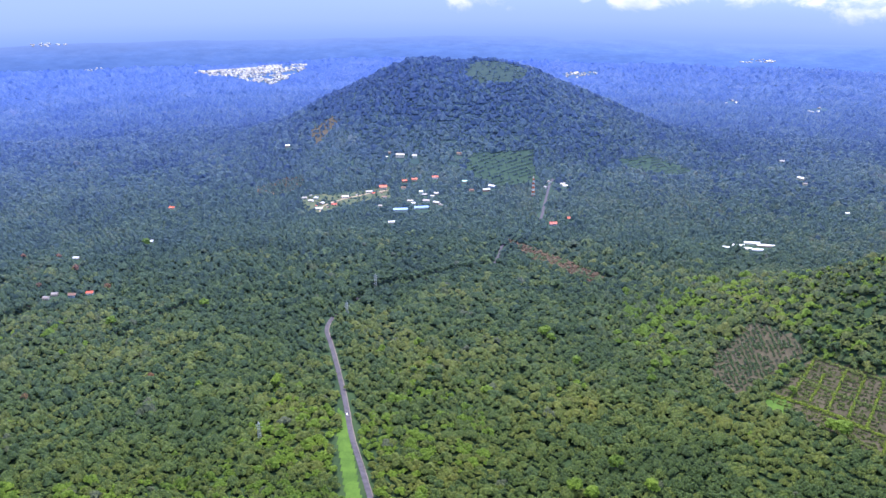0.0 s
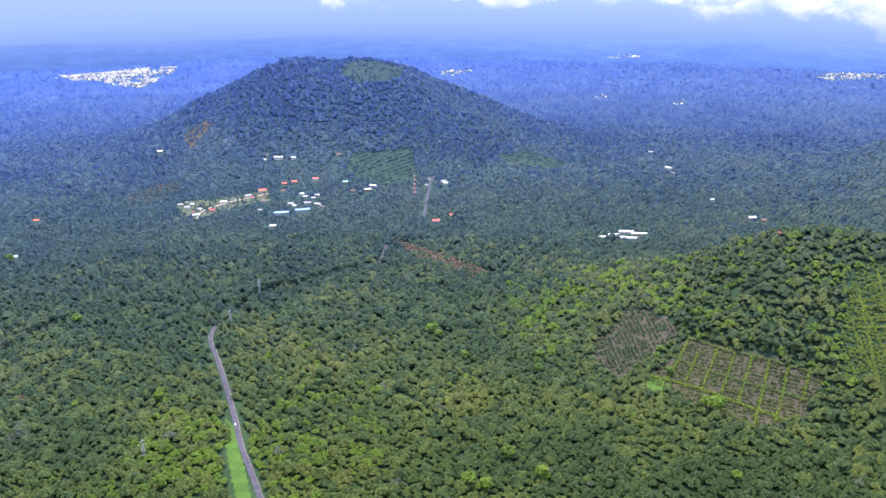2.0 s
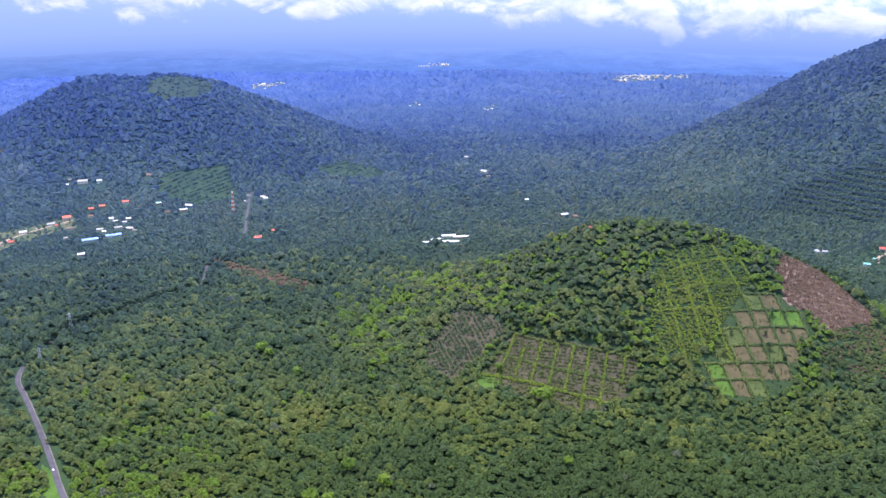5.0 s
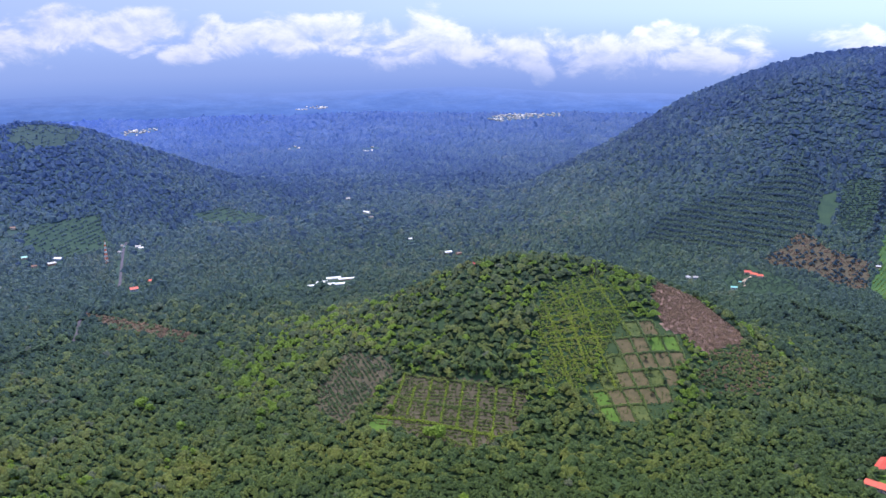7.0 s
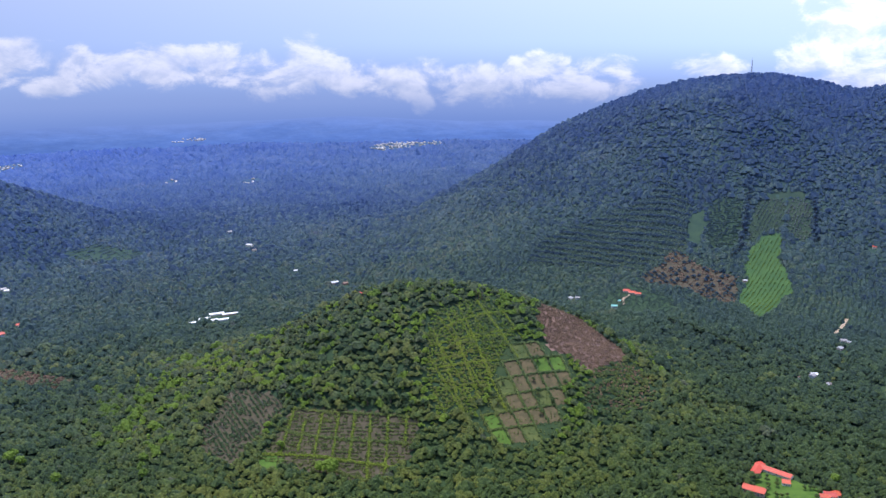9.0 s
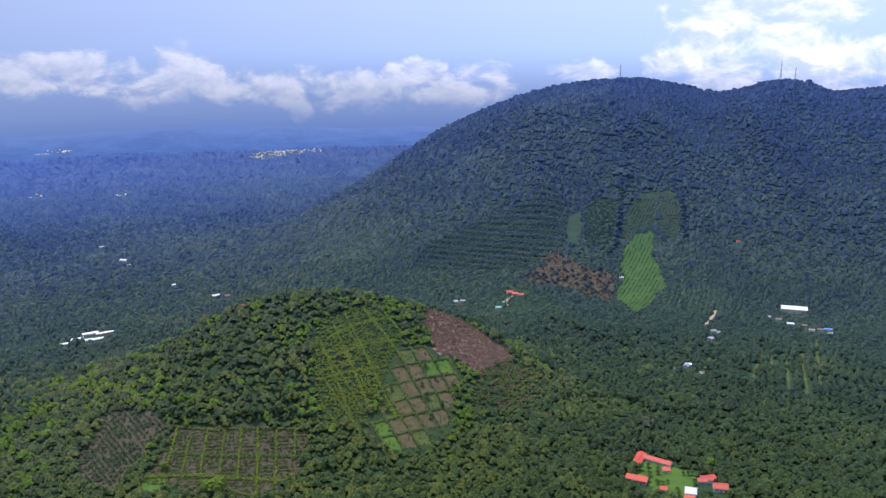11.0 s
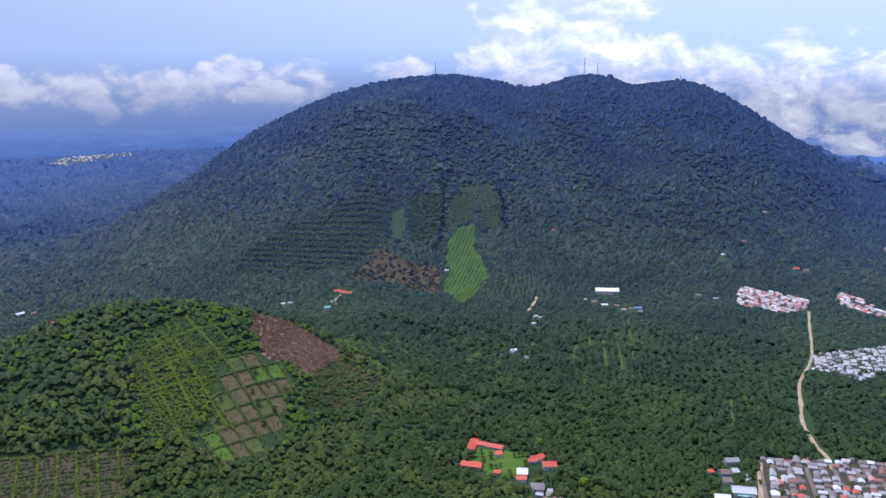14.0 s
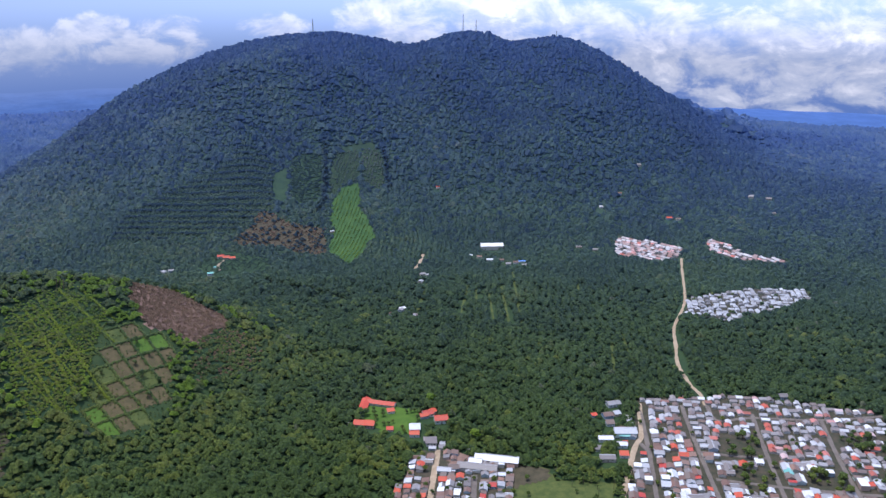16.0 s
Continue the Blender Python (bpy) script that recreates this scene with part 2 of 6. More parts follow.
# crest lines: bearings, crest heights, crest distances, front foot distances and depth behind
MOUNTAIN = dict(
    b=[28, 32, 34.5, 36.4, 38.1, 39.85, 41.7, 43.88, 45.67, 47.44, 49.52, 51.56, 53.5, 55.5, 57.3, 59.02, 60.83, 61.74, 63.39, 64.48, 65.58, 67.04, 68.32, 69.58, 71.2, 72.1, 73.92, 75.75, 77.59, 79.41, 80.85, 82.61, 84.98, 87.26, 89.16, 91.26, 96, 110],
    z=[0, 10, 32, 76, 106, 140, 189, 246, 286, 321, 359, 386, 401, 410, 411, 394, 372, 368, 383, 404, 412, 397, 374, 383, 393, 384, 349, 296, 238, 181, 135, 96, 56, 35, 23, 7, 0, 0],
    crest=[2394, 2430, 2486, 2529, 2585, 2648, 2718, 2803, 2841, 2877, 2899, 2916, 2916, 2916, 2916, 2916, 2916, 2916, 2916, 2916, 2916, 2916, 2916, 2916, 2916, 2916, 2916, 2921, 2932, 2978, 3024, 3101, 3261, 3375, 3444, 3510, 3510, 3510],
    foot=[1800, 1800, 1786, 1775, 1766, 1757, 1755, 1755, 1763, 1772, 1778, 1783, 1790, 1798, 1803, 1808, 1815, 1819, 1827, 1833, 1840, 1849, 1860, 1874, 1892, 1900, 1918, 1931, 1942, 1957, 1970, 1994, 2047, 2093, 2127, 2160, 2160, 2160], back=1300, bend=1.15, blur=0.25)
NORTH_HILL = dict(
    b=[-24, -20, -16, -12.85, -10.6, -8.35, -6.85, -5, -3.5, -1.8, 0.6, 3.2, 5.4, 8, 10.2, 12.4, 14.6, 18, 25],
    z=[0, 2, 6, 22, 52, 103, 130, 169, 201, 228, 220, 230, 212, 164, 124, 84, 50, 18, 0],
    crest=[2556] * 19, foot=[2100, 2060, 2000, 1960, 1930, 1900, 1900, 1900, 1900, 1900, 1900, 1900, 1900, 1900, 1930, 1960, 2000, 2080, 2150], back=900, bend=1.3, blur=0.5)
NEAR_HILL = dict(
    b=[12, 16, 19.3, 22, 24.3, 26.7, 29, 31.4, 34, 36.8, 39.6, 42, 45, 47.1, 49, 52, 56],
    z=[0, 8, 25, 46, 70, 97, 119, 139, 146, 146, 137, 124, 104, 78, 51, 18, 0],
    crest=[1314] * 17, foot=[999, 990, 981, 981, 972, 972, 972, 972, 972, 972, 972, 972, 972, 981, 999, 1026, 1044], back=378, bend=1.0, blur=0.8)


def ridge(form, bearing, r):
    """Height of a hill whose crest, seen from the lookout, follows a line."""
    soft = lambda key: sum(np.interp(bearing + d, form["b"], form[key]) for d in (-form["blur"], 0, form["blur"])) / 3
    z, crest, foot = soft("z"), soft("crest"), soft("foot")
    u = np.clip((r - foot) / (crest - foot), 0, 1)
    front = (0.45 * u + 0.55 * u * u * (3 - 2 * u)) ** form["bend"]
    v = np.clip((r - crest) / np.clip(z * 3.0, 250, form["back"]), 0, 1)
    return z * np.where(r < crest, front, (1 - v) ** 1.3)


def height(x, y):
    x, y = np.asarray(x, float), np.asarray(y, float)
    r, b = np.hypot(x, y), np.degrees(np.arctan2(x, y))
    z = 5 * noise2(x, y, 760, 1) + 2.5 * noise2(x, y, 240, 2)
    z = z + np.clip((r - 3100) / 900, 0, 1) * (10 * noise2(x, y, 900, 3) + 12 * noise2(x, y, 420, 4) + 5 * noise2(x, y, 170, 7))
    z = z + np.interp(b, [58, 72], [50, -110]) * np.clip((r - 4300) / 600, 0, 1.2)
    m, n, h = ridge(MOUNTAIN, b, r), ridge(NORTH_HILL, b, r), ridge(NEAR_HILL, b, r)
    # ravines run down the mountain and fork; their spurs bend as they fall
    bend = b + 1.6 * noise2(x, y, 620, 8) + 0.004 * (r - 2300)
    spur = 1 - 2 * np.abs(noise2(bend * 46, r * 0.22, 210, 5)) + 0.5 * noise2(bend * 46, r * 0.3, 95, 6)
    gully = (34 * spur + 10 * noise2(x, y, 120, 14)) * np.clip((np.interp(b, MOUNTAIN["b"], MOUNTAIN["crest"]) - 60 - r) / 260, 0, 1)
    z = z + m + n + h + np.clip((m - 40) / 260, 0, 1) * gully * 1.5
    z = z + np.clip(n / 120, 0, 1) * (9 * noise2(x, y, 230, 15) + 5 * noise2(x, y, 95, 16)) * np.clip((2480 - r) / 150, 0, 1)
    return z + np.clip((n + h) / 160, 0, 1) * (5 * noise2(x, y, 160, 9))


# ---- ground ----
def soup(name, verts, faces, mat, label="", category="", kind="", smooth=True, parent=None):
    """A mesh object from arrays of places and of triangles or quads."""
    me = bpy.data.meshes.new(name)
    verts, faces = np.asarray(verts, np.float32), np.asarray(faces, np.int32)
    n = faces.shape[1]
    me.vertices.add(len(verts))
    me.vertices.foreach_set("co", verts.ravel())
    me.loops.add(faces.size)
    me.loops.foreach_set("vertex_index", faces.ravel())
    me.polygons.add(len(faces))
    me.polygons.foreach_set("loop_start", np.arange(0, faces.size, n, dtype=np.int32))
    me.polygons.foreach_set("loop_total", np.full(len(faces), n, np.int32))
    me.polygons.foreach_set("use_smooth", np.full(len(faces), smooth, bool))
    me.materials.append(mat)
    me.update(calc_edges=True)
    ob = new(name, me)
    ob.parent = parent
    return tagged(ob, label, category, "", kind)


def sheet(nr, nb, closed):
    i, j = np.meshgrid(np.arange(nr - 1), np.arange(nb if closed else nb - 1), indexing="ij")
    k = (j + 1) % nb
    return np.stack([i * nb + j, i * nb + k, (i + 1) * nb + k, (i + 1) * nb + j], -1).reshape(-1, 4)[:, ::-1]


def ground_edge(bearing):
    """Where the land gives way to the hazy lowland, by bearing."""
    return np.interp(bearing % 360, [0, 23, 31, 44, 50, 79, 84, 100, 140, 360], [4300, 4300, 4300, 4300, 4300, 4300, 3900, 3900, 4300, 4300])


inner = np.concatenate([[0.0], np.arange(20, 60, 20), np.arange(60, 700, 40), np.arange(700, 1800, 12), np.arange(1800, 2901, 20)])
bearings = np.concatenate([np.arange(-50, 115, 0.5), np.arange(115, 310, 3.0)])
edge = ground_edge(bearings)
R = np.vstack([np.repeat(inner[:, None], len(bearings), 1), 2900 + (edge - 2900) * np.linspace(0, 1, 46)[1:, None]])
A = np.radians(bearings)[None]
gx, gy = R * np.sin(A), R * np.cos(A)
soup("ground", np.stack([gx, gy, height(gx, gy)], -1).reshape(-1, 3), sheet(len(R), len(bearings), True), M_FLOOR,
     "dark green forest floor over rolling volcanic hills", "ground", "structure")

# the lowland beyond, out to the horizon: a backdrop glowing with painted haze
m, net, shader = material("painted_haze_lowland")
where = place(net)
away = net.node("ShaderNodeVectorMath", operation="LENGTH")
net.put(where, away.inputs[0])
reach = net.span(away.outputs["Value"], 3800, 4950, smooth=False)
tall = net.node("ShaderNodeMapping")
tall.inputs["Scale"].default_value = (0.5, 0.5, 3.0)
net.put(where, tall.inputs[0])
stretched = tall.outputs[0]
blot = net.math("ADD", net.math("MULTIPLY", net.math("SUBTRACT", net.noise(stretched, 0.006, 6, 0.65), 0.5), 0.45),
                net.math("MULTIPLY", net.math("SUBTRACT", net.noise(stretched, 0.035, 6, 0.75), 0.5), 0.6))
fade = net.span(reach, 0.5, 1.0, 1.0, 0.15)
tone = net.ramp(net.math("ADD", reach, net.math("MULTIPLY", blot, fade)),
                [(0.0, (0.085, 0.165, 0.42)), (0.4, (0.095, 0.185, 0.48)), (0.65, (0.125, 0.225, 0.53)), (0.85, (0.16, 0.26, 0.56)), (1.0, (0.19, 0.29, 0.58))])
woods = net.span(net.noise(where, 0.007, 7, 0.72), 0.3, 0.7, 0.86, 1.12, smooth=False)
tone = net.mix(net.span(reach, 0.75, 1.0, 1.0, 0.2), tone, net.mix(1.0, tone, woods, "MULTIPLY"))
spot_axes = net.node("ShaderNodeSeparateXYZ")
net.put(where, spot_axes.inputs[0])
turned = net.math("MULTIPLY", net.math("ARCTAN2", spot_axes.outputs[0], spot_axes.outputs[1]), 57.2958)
# plain emission, no real source: the haze glows, brighter at some bearings
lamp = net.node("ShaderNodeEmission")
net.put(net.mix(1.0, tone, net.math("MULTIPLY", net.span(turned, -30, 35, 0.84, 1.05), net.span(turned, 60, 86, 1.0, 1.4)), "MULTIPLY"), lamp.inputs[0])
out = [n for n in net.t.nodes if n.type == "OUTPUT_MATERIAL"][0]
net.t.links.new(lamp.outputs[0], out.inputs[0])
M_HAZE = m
bearings = np.arange(-50, 310, 2.0)
edge = ground_edge(bearings)
R = edge + (4900 - edge) * np.linspace(0, 1, 41)[:, None]
A = np.radians(bearings)[None]
bx, by = R * np.sin(A), R * np.cos(A)
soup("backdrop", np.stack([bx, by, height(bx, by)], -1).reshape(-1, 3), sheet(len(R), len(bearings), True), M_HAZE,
     "distant lowland backdrop glowing with painted blue haze", "distance", "structure")


# ---- woods ----
def lump(sub, seed, cut=-0.25, flat=0.8, rough=0.3):
    """A crown: an icosphere pushed in and out, open below. Returns its points and triangles."""
    bm = bmesh.new()
    bmesh.ops.create_icosphere(bm, subdivisions=sub, radius=1.0)
    rng = np.random.default_rng(seed)
    o = rng.uniform(-50, 50, 3)
    for v in bm.verts:
        p = v.co.copy()
        s = 1 + rough * noise.noise(p * 1.7 + Vector(o)) + rough * 0.8 * noise.noise(p * 3.7 + Vector(o)) + rng.uniform(-0.13, 0.13)
        v.co = Vector((p.x * s, p.y * s, p.z * s * flat))
    low = [v for v in bm.verts if v.co.z < cut * flat - 0.12]
    bmesh.ops.delete(bm, geom=low, context="VERTS")
    bm.verts.ensure_lookup_table()
    bm.verts.index_update()
    pts = np.array([v.co for v in bm.verts])
    tri = np.array([[v.index for v in f.verts] for f in bm.faces])
    bm.free()
    return pts, tri


FINE = [lump(3, s, -0.2, 0.75, 0.42) for s in range(4)]


def dome(seed):
    """A small crown of two uneven rings, for trees far off."""
    g = np.random.default_rng(seed)
    a, b = np.arange(6) * math.pi / 3 + g.uniform(-0.3, 0.3, 6), np.arange(3) * 2 * math.pi / 3 + math.pi / 6 + g.uniform(-0.35, 0.35, 3)
    p, q = g.uniform(0.82, 1.18, 6), g.uniform(0.4, 0.62, 3)
    pts = np.vstack([np.column_stack([np.cos(a) * p, np.sin(a) * p, g.uniform(-0.35, -0.1, 6)]),
                     np.column_stack([np.cos(b) * q, np.sin(b) * q, g.uniform(0.7, 1.0, 3)])])
    tri = [(6, 7, 8)]
    for k in range(3):
        low, nxt, nxt2 = 2 * k, (2 * k + 1) % 6, (2 * k + 2) % 6
        tri += [(low, nxt, 6 + k), (nxt, nxt2, 6 + k), (6 + k, nxt2, 6 + (k + 1) % 3)]
    return pts, np.array(tri)


TINY = [dome(60 + s) for s in range(8)]


def clump(seed, count, lobe):
    """A crown built of many small leafy domes: one at the top, the rest in a loose, uneven ring below it."""
    g = np.random.default_rng(seed)
    vs, fs, n = [], [], 0
    for k in range(count):
        a = k * 2.4 + g.uniform(-0.4, 0.4)
        out = 0.0 if k == 0 else (0.28 + 0.42 * math.sqrt(k / count)) * g.uniform(0.85, 1.15)
        size = lobe * g.uniform(0.8, 1.25)
        pts, tri = TINY[int(g.integers(0, 8))]
        c, q = math.cos(a * 3), math.sin(a * 3)
        x, y = pts[:, 0] * c - pts[:, 1] * q, pts[:, 0] * q + pts[:, 1] * c
        lift = 0.85 - 1.05 * out * out + g.uniform(-0.08, 0.12) - size * 0.5
        vs.append(np.column_stack([x * size + out * math.cos(a), y * size + out * math.sin(a), pts[:, 2] * size * 0.85 + lift]))
        fs.append(tri + n)
        n += len(pts)
    return np.concatenate(vs), np.concatenate(fs)


COARSE = [clump(140 + s, 4, 0.56) for s in range(8)]
MID = [clump(170 + s, 7, 0.44) for s in range(8)]


def cap(seed):
    """The smallest crown: one uneven ring and a top."""
    g = np.random.default_rng(seed)
    a, p = np.arange(6) * math.pi / 3 + g.uniform(-0.35, 0.35, 6), g.uniform(0.75, 1.2, 6)
    pts = np.vstack([np.column_stack([np.cos(a) * p, np.sin(a) * p, g.uniform(-0.3, 0.1, 6)]), [[g.uniform(-0.3, 0.3), g.uniform(-0.3, 0.3), 0.95]]])
    return pts, np.array([(k, (k + 1) % 6, 6) for k in range(6)])


SMALL = [cap(90 + s) for s in range(10)]


def scatter(shapes, x, y, z, size, tall, rng):
    """Many crowns in one soup."""
    kind = rng.integers(0, len(shapes), len(x))
    turn = rng.uniform(0, 2 * math.pi, len(x))
    stretch = rng.uniform(0.85, 1.18, len(x))
    vs, fs, base = [], [], 0
    for k, (pts, tri) in enumerate(shapes):
        s = np.nonzero(kind == k)[0]
        if not len(s):
            continue
        c, n = np.cos(turn[s])[:, None], np.sin(turn[s])[:, None]
        px, py = pts[:, 0] * stretch[s][:, None], pts[:, 1] / stretch[s][:, None]
        X = (px * c - py * n) * size[s][:, None] + x[s][:, None]
        Y = (px * n + py * c) * size[s][:, None] + y[s][:, None]
        Z = pts[None, :, 2] * tall[s][:, None] + z[s][:, None]
        vs.append(np.stack([X, Y, Z], -1).reshape(-1, 3))
        fs.append((tri[None] + (np.arange(len(s)) * len(pts))[:, None, None]).reshape(-1, 3) + base)
        base += len(s) * len(pts)
    return np.concatenate(vs), np.concatenate(fs)


def inside(x, y, poly):
    """Which places lie in the polygon."""
    hitc = np.zeros(np.shape(x), bool)
    n = len(poly)
    for i in range(n):
        (ax, ay), (bx, by) = poly[i], poly[(i + 1) % n]
        if ay == by:
            continue
        cross = (ay > y) != (by > y)
        hitc ^= cross & (x < (bx - ax) * (y - ay) / (by - ay) + ax)
    return hitc


def beside(x, y, line, width):
    """Which places lie within width of the line."""
    near = np.zeros(np.shape(x), bool)
    for (ax, ay), (bx, by) in zip(line, line[1:]):
        dx, dy = bx - ax, by - ay
        u = np.clip(((x - ax) * dx + (y - ay) * dy) / (dx * dx + dy * dy), 0, 1)
        near |= np.hypot(x - ax - u * dx, y - ay - u * dy) < width
    return near


CLEAR = []    # polygons free of woods
LINES = []    # roads: (points, free half width)
MAIN_ROAD = [(-65, 712), (-75, 753), (-89, 807), (-107, 873), (-121, 943), (-139, 1025), (-159, 1108), (-172, 1159), (-170, 1197), (-161, 1227),
    (-131, 1285), (-61, 1343), (16, 1389), (81, 1428), (101, 1477), (111, 1533), (133, 1586), (178, 1655), (203, 1710), (225, 1830), (248, 1951),
    (263, 1999)]
DIRT_ROAD = [(1109, 146), (1139, 158), (1169, 179), (1231, 208), (1295, 224), (1379, 244), (1473, 249), (1542, 258), (1692, 293), (1776, 311)]
STREETS = [[(836, 148), (859, 156), (952, 186), (1075, 230)], [(859, 80), (889, 94), (979, 131), (1066, 165), (1095, 175)], [(890, 18), (921, 28),
    (1014, 58), (1111, 87)], [(927, -59), (958, -48), (1032, -24), (1133, 3)], [(1110, 145), (1072, 125), (1099, 85), (1133, 3), (1183, -74)], [(979,
    131), (987, 94), (999, 54)], [(924, 102), (940, 30), (961, -44), (970, -71)], [(968, 201), (952, 186)], [(737, 378), (790, 399), (841, 419)],
    [(759, 335), (809, 356)], [(831, 188), (950, 204), (991, 205), (1075, 229)]]
STICK_FIELD = [(367, 1057), (443, 1126), (475, 1050), (478, 1021), (428, 995), (370, 953), (353, 1013)]
LOWER_PLOT = [(481, 1006), (603, 876), (558, 835), (516, 824), (485, 824), (400, 946)]
BRIGHT_LAWN = [(415, 956), (425, 924), (405, 912), (392, 937)]
LOWER_HEDGES = [[(483, 1005), (427, 938)], [(505, 967), (459, 907)], [(522, 951), (480, 895)], [(539, 937), (492, 874)], [(555, 922), (491, 830)],
    [(576, 911), (520, 832)], [(597, 898), (568, 858)], [(481, 971), (448, 929)], [(410, 950), (458, 907), (491, 871), (535, 826)], [(454, 899), (489,
    823)], [(449, 982), (470, 947), (514, 900), (567, 852)], [(481, 1006), (508, 968), (556, 920), (603, 876)]]


def plot_place(i, j):
    """A corner of the garden plots on the hill: along the rows, and down the slope."""
    return 780 + 22.5 * i - 6.6 * j - 0.86 * i * j - 0.3 * j * j, 902.4 - 7.2 * i - 26.5 * j - 0.35 * i * j


UPPER_PLOT = [plot_place(i, j) for i, j in ((0, -0.2), (2, -0.2), (3.4, 1), (3.4, 2.2), (2, 3), (1.6, 4), (1, 5.2), (-1, 6.2), (-4, 6.4), (-4.3, 4), (-3, 3))]
BROWN_FIELD = [(905, 971), (990, 999), (945, 909), (974, 858), (961, 836), (867, 816), (851, 848), (833, 871), (862, 933)]
DRY_SLOPE = [(859, 815), (956, 835), (973, 781), (910, 737), (827, 747), (793, 767)]
YELLOW_SLOPE = [(755, 1009), (805, 1000), (820, 942), (804, 907), (746, 883), (667, 838), (622, 866), (659, 941), (712, 1008)]
YELLOW_HEDGES = [[(762, 999), (705, 818)], [(734, 990), (686, 849)], [(795, 996), (777, 875)], [(700, 978), (656, 848)], [(711, 976), (773, 970),
    (826, 957)], [(696, 944), (749, 935), (796, 916)], [(820, 987), (808, 901)], [(656, 930), (703, 910), (746, 890)]]
GREEN_FIELD = [(1782, 1134), (1805, 1120), (1762, 1086), (1706, 1056), (1691, 1029), (1649, 988), (1612, 960), (1574, 960), (1491, 924), (1436, 917), (1449, 952), (1479, 994), (1518, 1023), (1561, 1040), (1599, 1062), (1623, 1088), (1671, 1117), (1710, 1130), (1748, 1135)]
GREEN_STRIP = [(1853, 1222), (1893, 1220), (1927, 1196), (1886, 1163), (1815, 1123), (1787, 1141), (1753, 1142), (1715, 1137), (1726, 1154), (1783, 1187)]
TOP_STRIP = [(1900, 1232), (1933, 1221), (1971, 1173), (1955, 1153), (1930, 1192), (1893, 1220)]
OLIVE_PLOT = [(1927, 1188), (1952, 1151), (1930, 1124), (1845, 1068), (1814, 1069), (1819, 1100), (1822, 1119)]
GREY_GREEN_PLOT = [(1801, 1316), (1828, 1295), (1834, 1250), (1743, 1186), (1672, 1158), (1648, 1192), (1676, 1235), (1741, 1283)]
SMALL_CLEARING = [(1727, 1317), (1763, 1312), (1740, 1284), (1676, 1242), (1636, 1226), (1636, 1249), (1668, 1286)]
BROWN_CLEARING = [(1557, 1243), (1583, 1229), (1563, 1172), (1578, 1118), (1587, 1076), (1468, 995), (1446, 1024), (1453, 1090), (1454, 1130), (1422, 1177), (1426, 1216), (1505, 1227)]
COMPOUND_LAWN = [(1384, 1212), (1394, 1088), (1320, 1042), (1235, 1095), (1269, 1181)]
TERRACES = [(1781, 1457), (1764, 1341), (1594, 1227), (1556, 1242), (1461, 1234), (1275, 1425), (1399, 1499), (1617, 1462), (1706, 1432)]
ESTATE_LAWN = [(899, 557), (912, 527), (925, 488), (898, 473), (860, 469), (847, 499), (866, 542)]
PASTURE = [(851, 329), (863, 281), (843, 267), (867, 203), (817, 192), (766, 296)]
SCHOOLYARD = [(848, 395), (845, 381), (818, 379), (821, 398)]
HILL_MEADOW = [(72, 2517), (128, 2540), (205, 2535), (258, 2500), (191, 2418), (103, 2398), (65, 2453)]
FIELD_A = [(73, 2119), (230, 2131), (222, 1971), (127, 1951), (50, 2043)]
FIELD_B = [(449, 2150), (540, 2201), (636, 2116), (582, 2073), (473, 2091)]
BARE_SLOPE = [(-370, 2332), (-305, 2378), (-285, 2341), (-332, 2218)]
CUT_STRIP = [(126, 1572), (152, 1549), (290, 1365), (244, 1353), (159, 1462)]
GRASS_VERGE = [(-129, 934), (-118, 917), (-84, 753), (-100, 752), (-122, 862)]
ROW_ZONE = [(-150, 1058), (-125, 1209), (-22, 1276), (100, 1210), (136, 1058), (154, 910), (97, 885), (-55, 873), (-109, 885)]
ROW_ZONE_2 = [(239, 750), (388, 896), (531, 802), (777, 803), (629, 615), (449, 661)]
ROW_ZONE_3 = [(1305, 711), (1463, 636), (1700, 320), (1191, 195), (1132, 355), (1240, 599)]
SUBURB_1 = [(1897, 481), (1846, 320), (1770, 321), (1738, 345), (1739, 381), (1737, 443)]
SUBURB_2 = [(1534, 252), (1600, 185), (1641, 147), (1673, 45), (1612, 52), (1541, 90), (1505, 124), (1444, 159), (1451, 239)]
SUBURB_3 = [(1941, 291), (1934, 251), (1857, 184), (1854, 109), (1831, 111), (1814, 198), (1832, 250), (1880, 278)]
TOWN = [(1086, 234), (1133, 149), (1160, 115), (1188, -74), (946, -74), (821, 185)]
TOWN_WEST = [(825, 442), (840, 427), (854, 328), (768, 293), (708, 412)]
LANES = [[(1419, 643), (1271, 588)], [(1431, 629), (1340, 590)], [(1396, 589), (1266, 524)], [(1445, 584), (1270, 498)], [(1534, 596), (1271, 476)],
    [(1546, 466), (1445, 430)], [(1273, 322), (1162, 287)], [(1311, 314), (1222, 280)], [(1242, 659), (1314, 687), (1394, 717)]]
DIRT_LANE = [(1568, 816), (1516, 796), (1450, 777)]
BROWN_PASTURE = [(851, 327), (861, 280), (836, 276), (815, 298), (800, 307)]
CLEAR += [HILL_MEADOW, STICK_FIELD, LOWER_PLOT, BRIGHT_LAWN, UPPER_PLOT, BROWN_FIELD, GREEN_FIELD, GREEN_STRIP, OLIVE_PLOT, TOP_STRIP, GREY_GREEN_PLOT, SMALL_CLEARING,
          BROWN_CLEARING, COMPOUND_LAWN, ESTATE_LAWN, PASTURE, SCHOOLYARD, FIELD_A, FIELD_B, SUBURB_1, SUBURB_2, SUBURB_3, TOWN, TOWN_WEST]
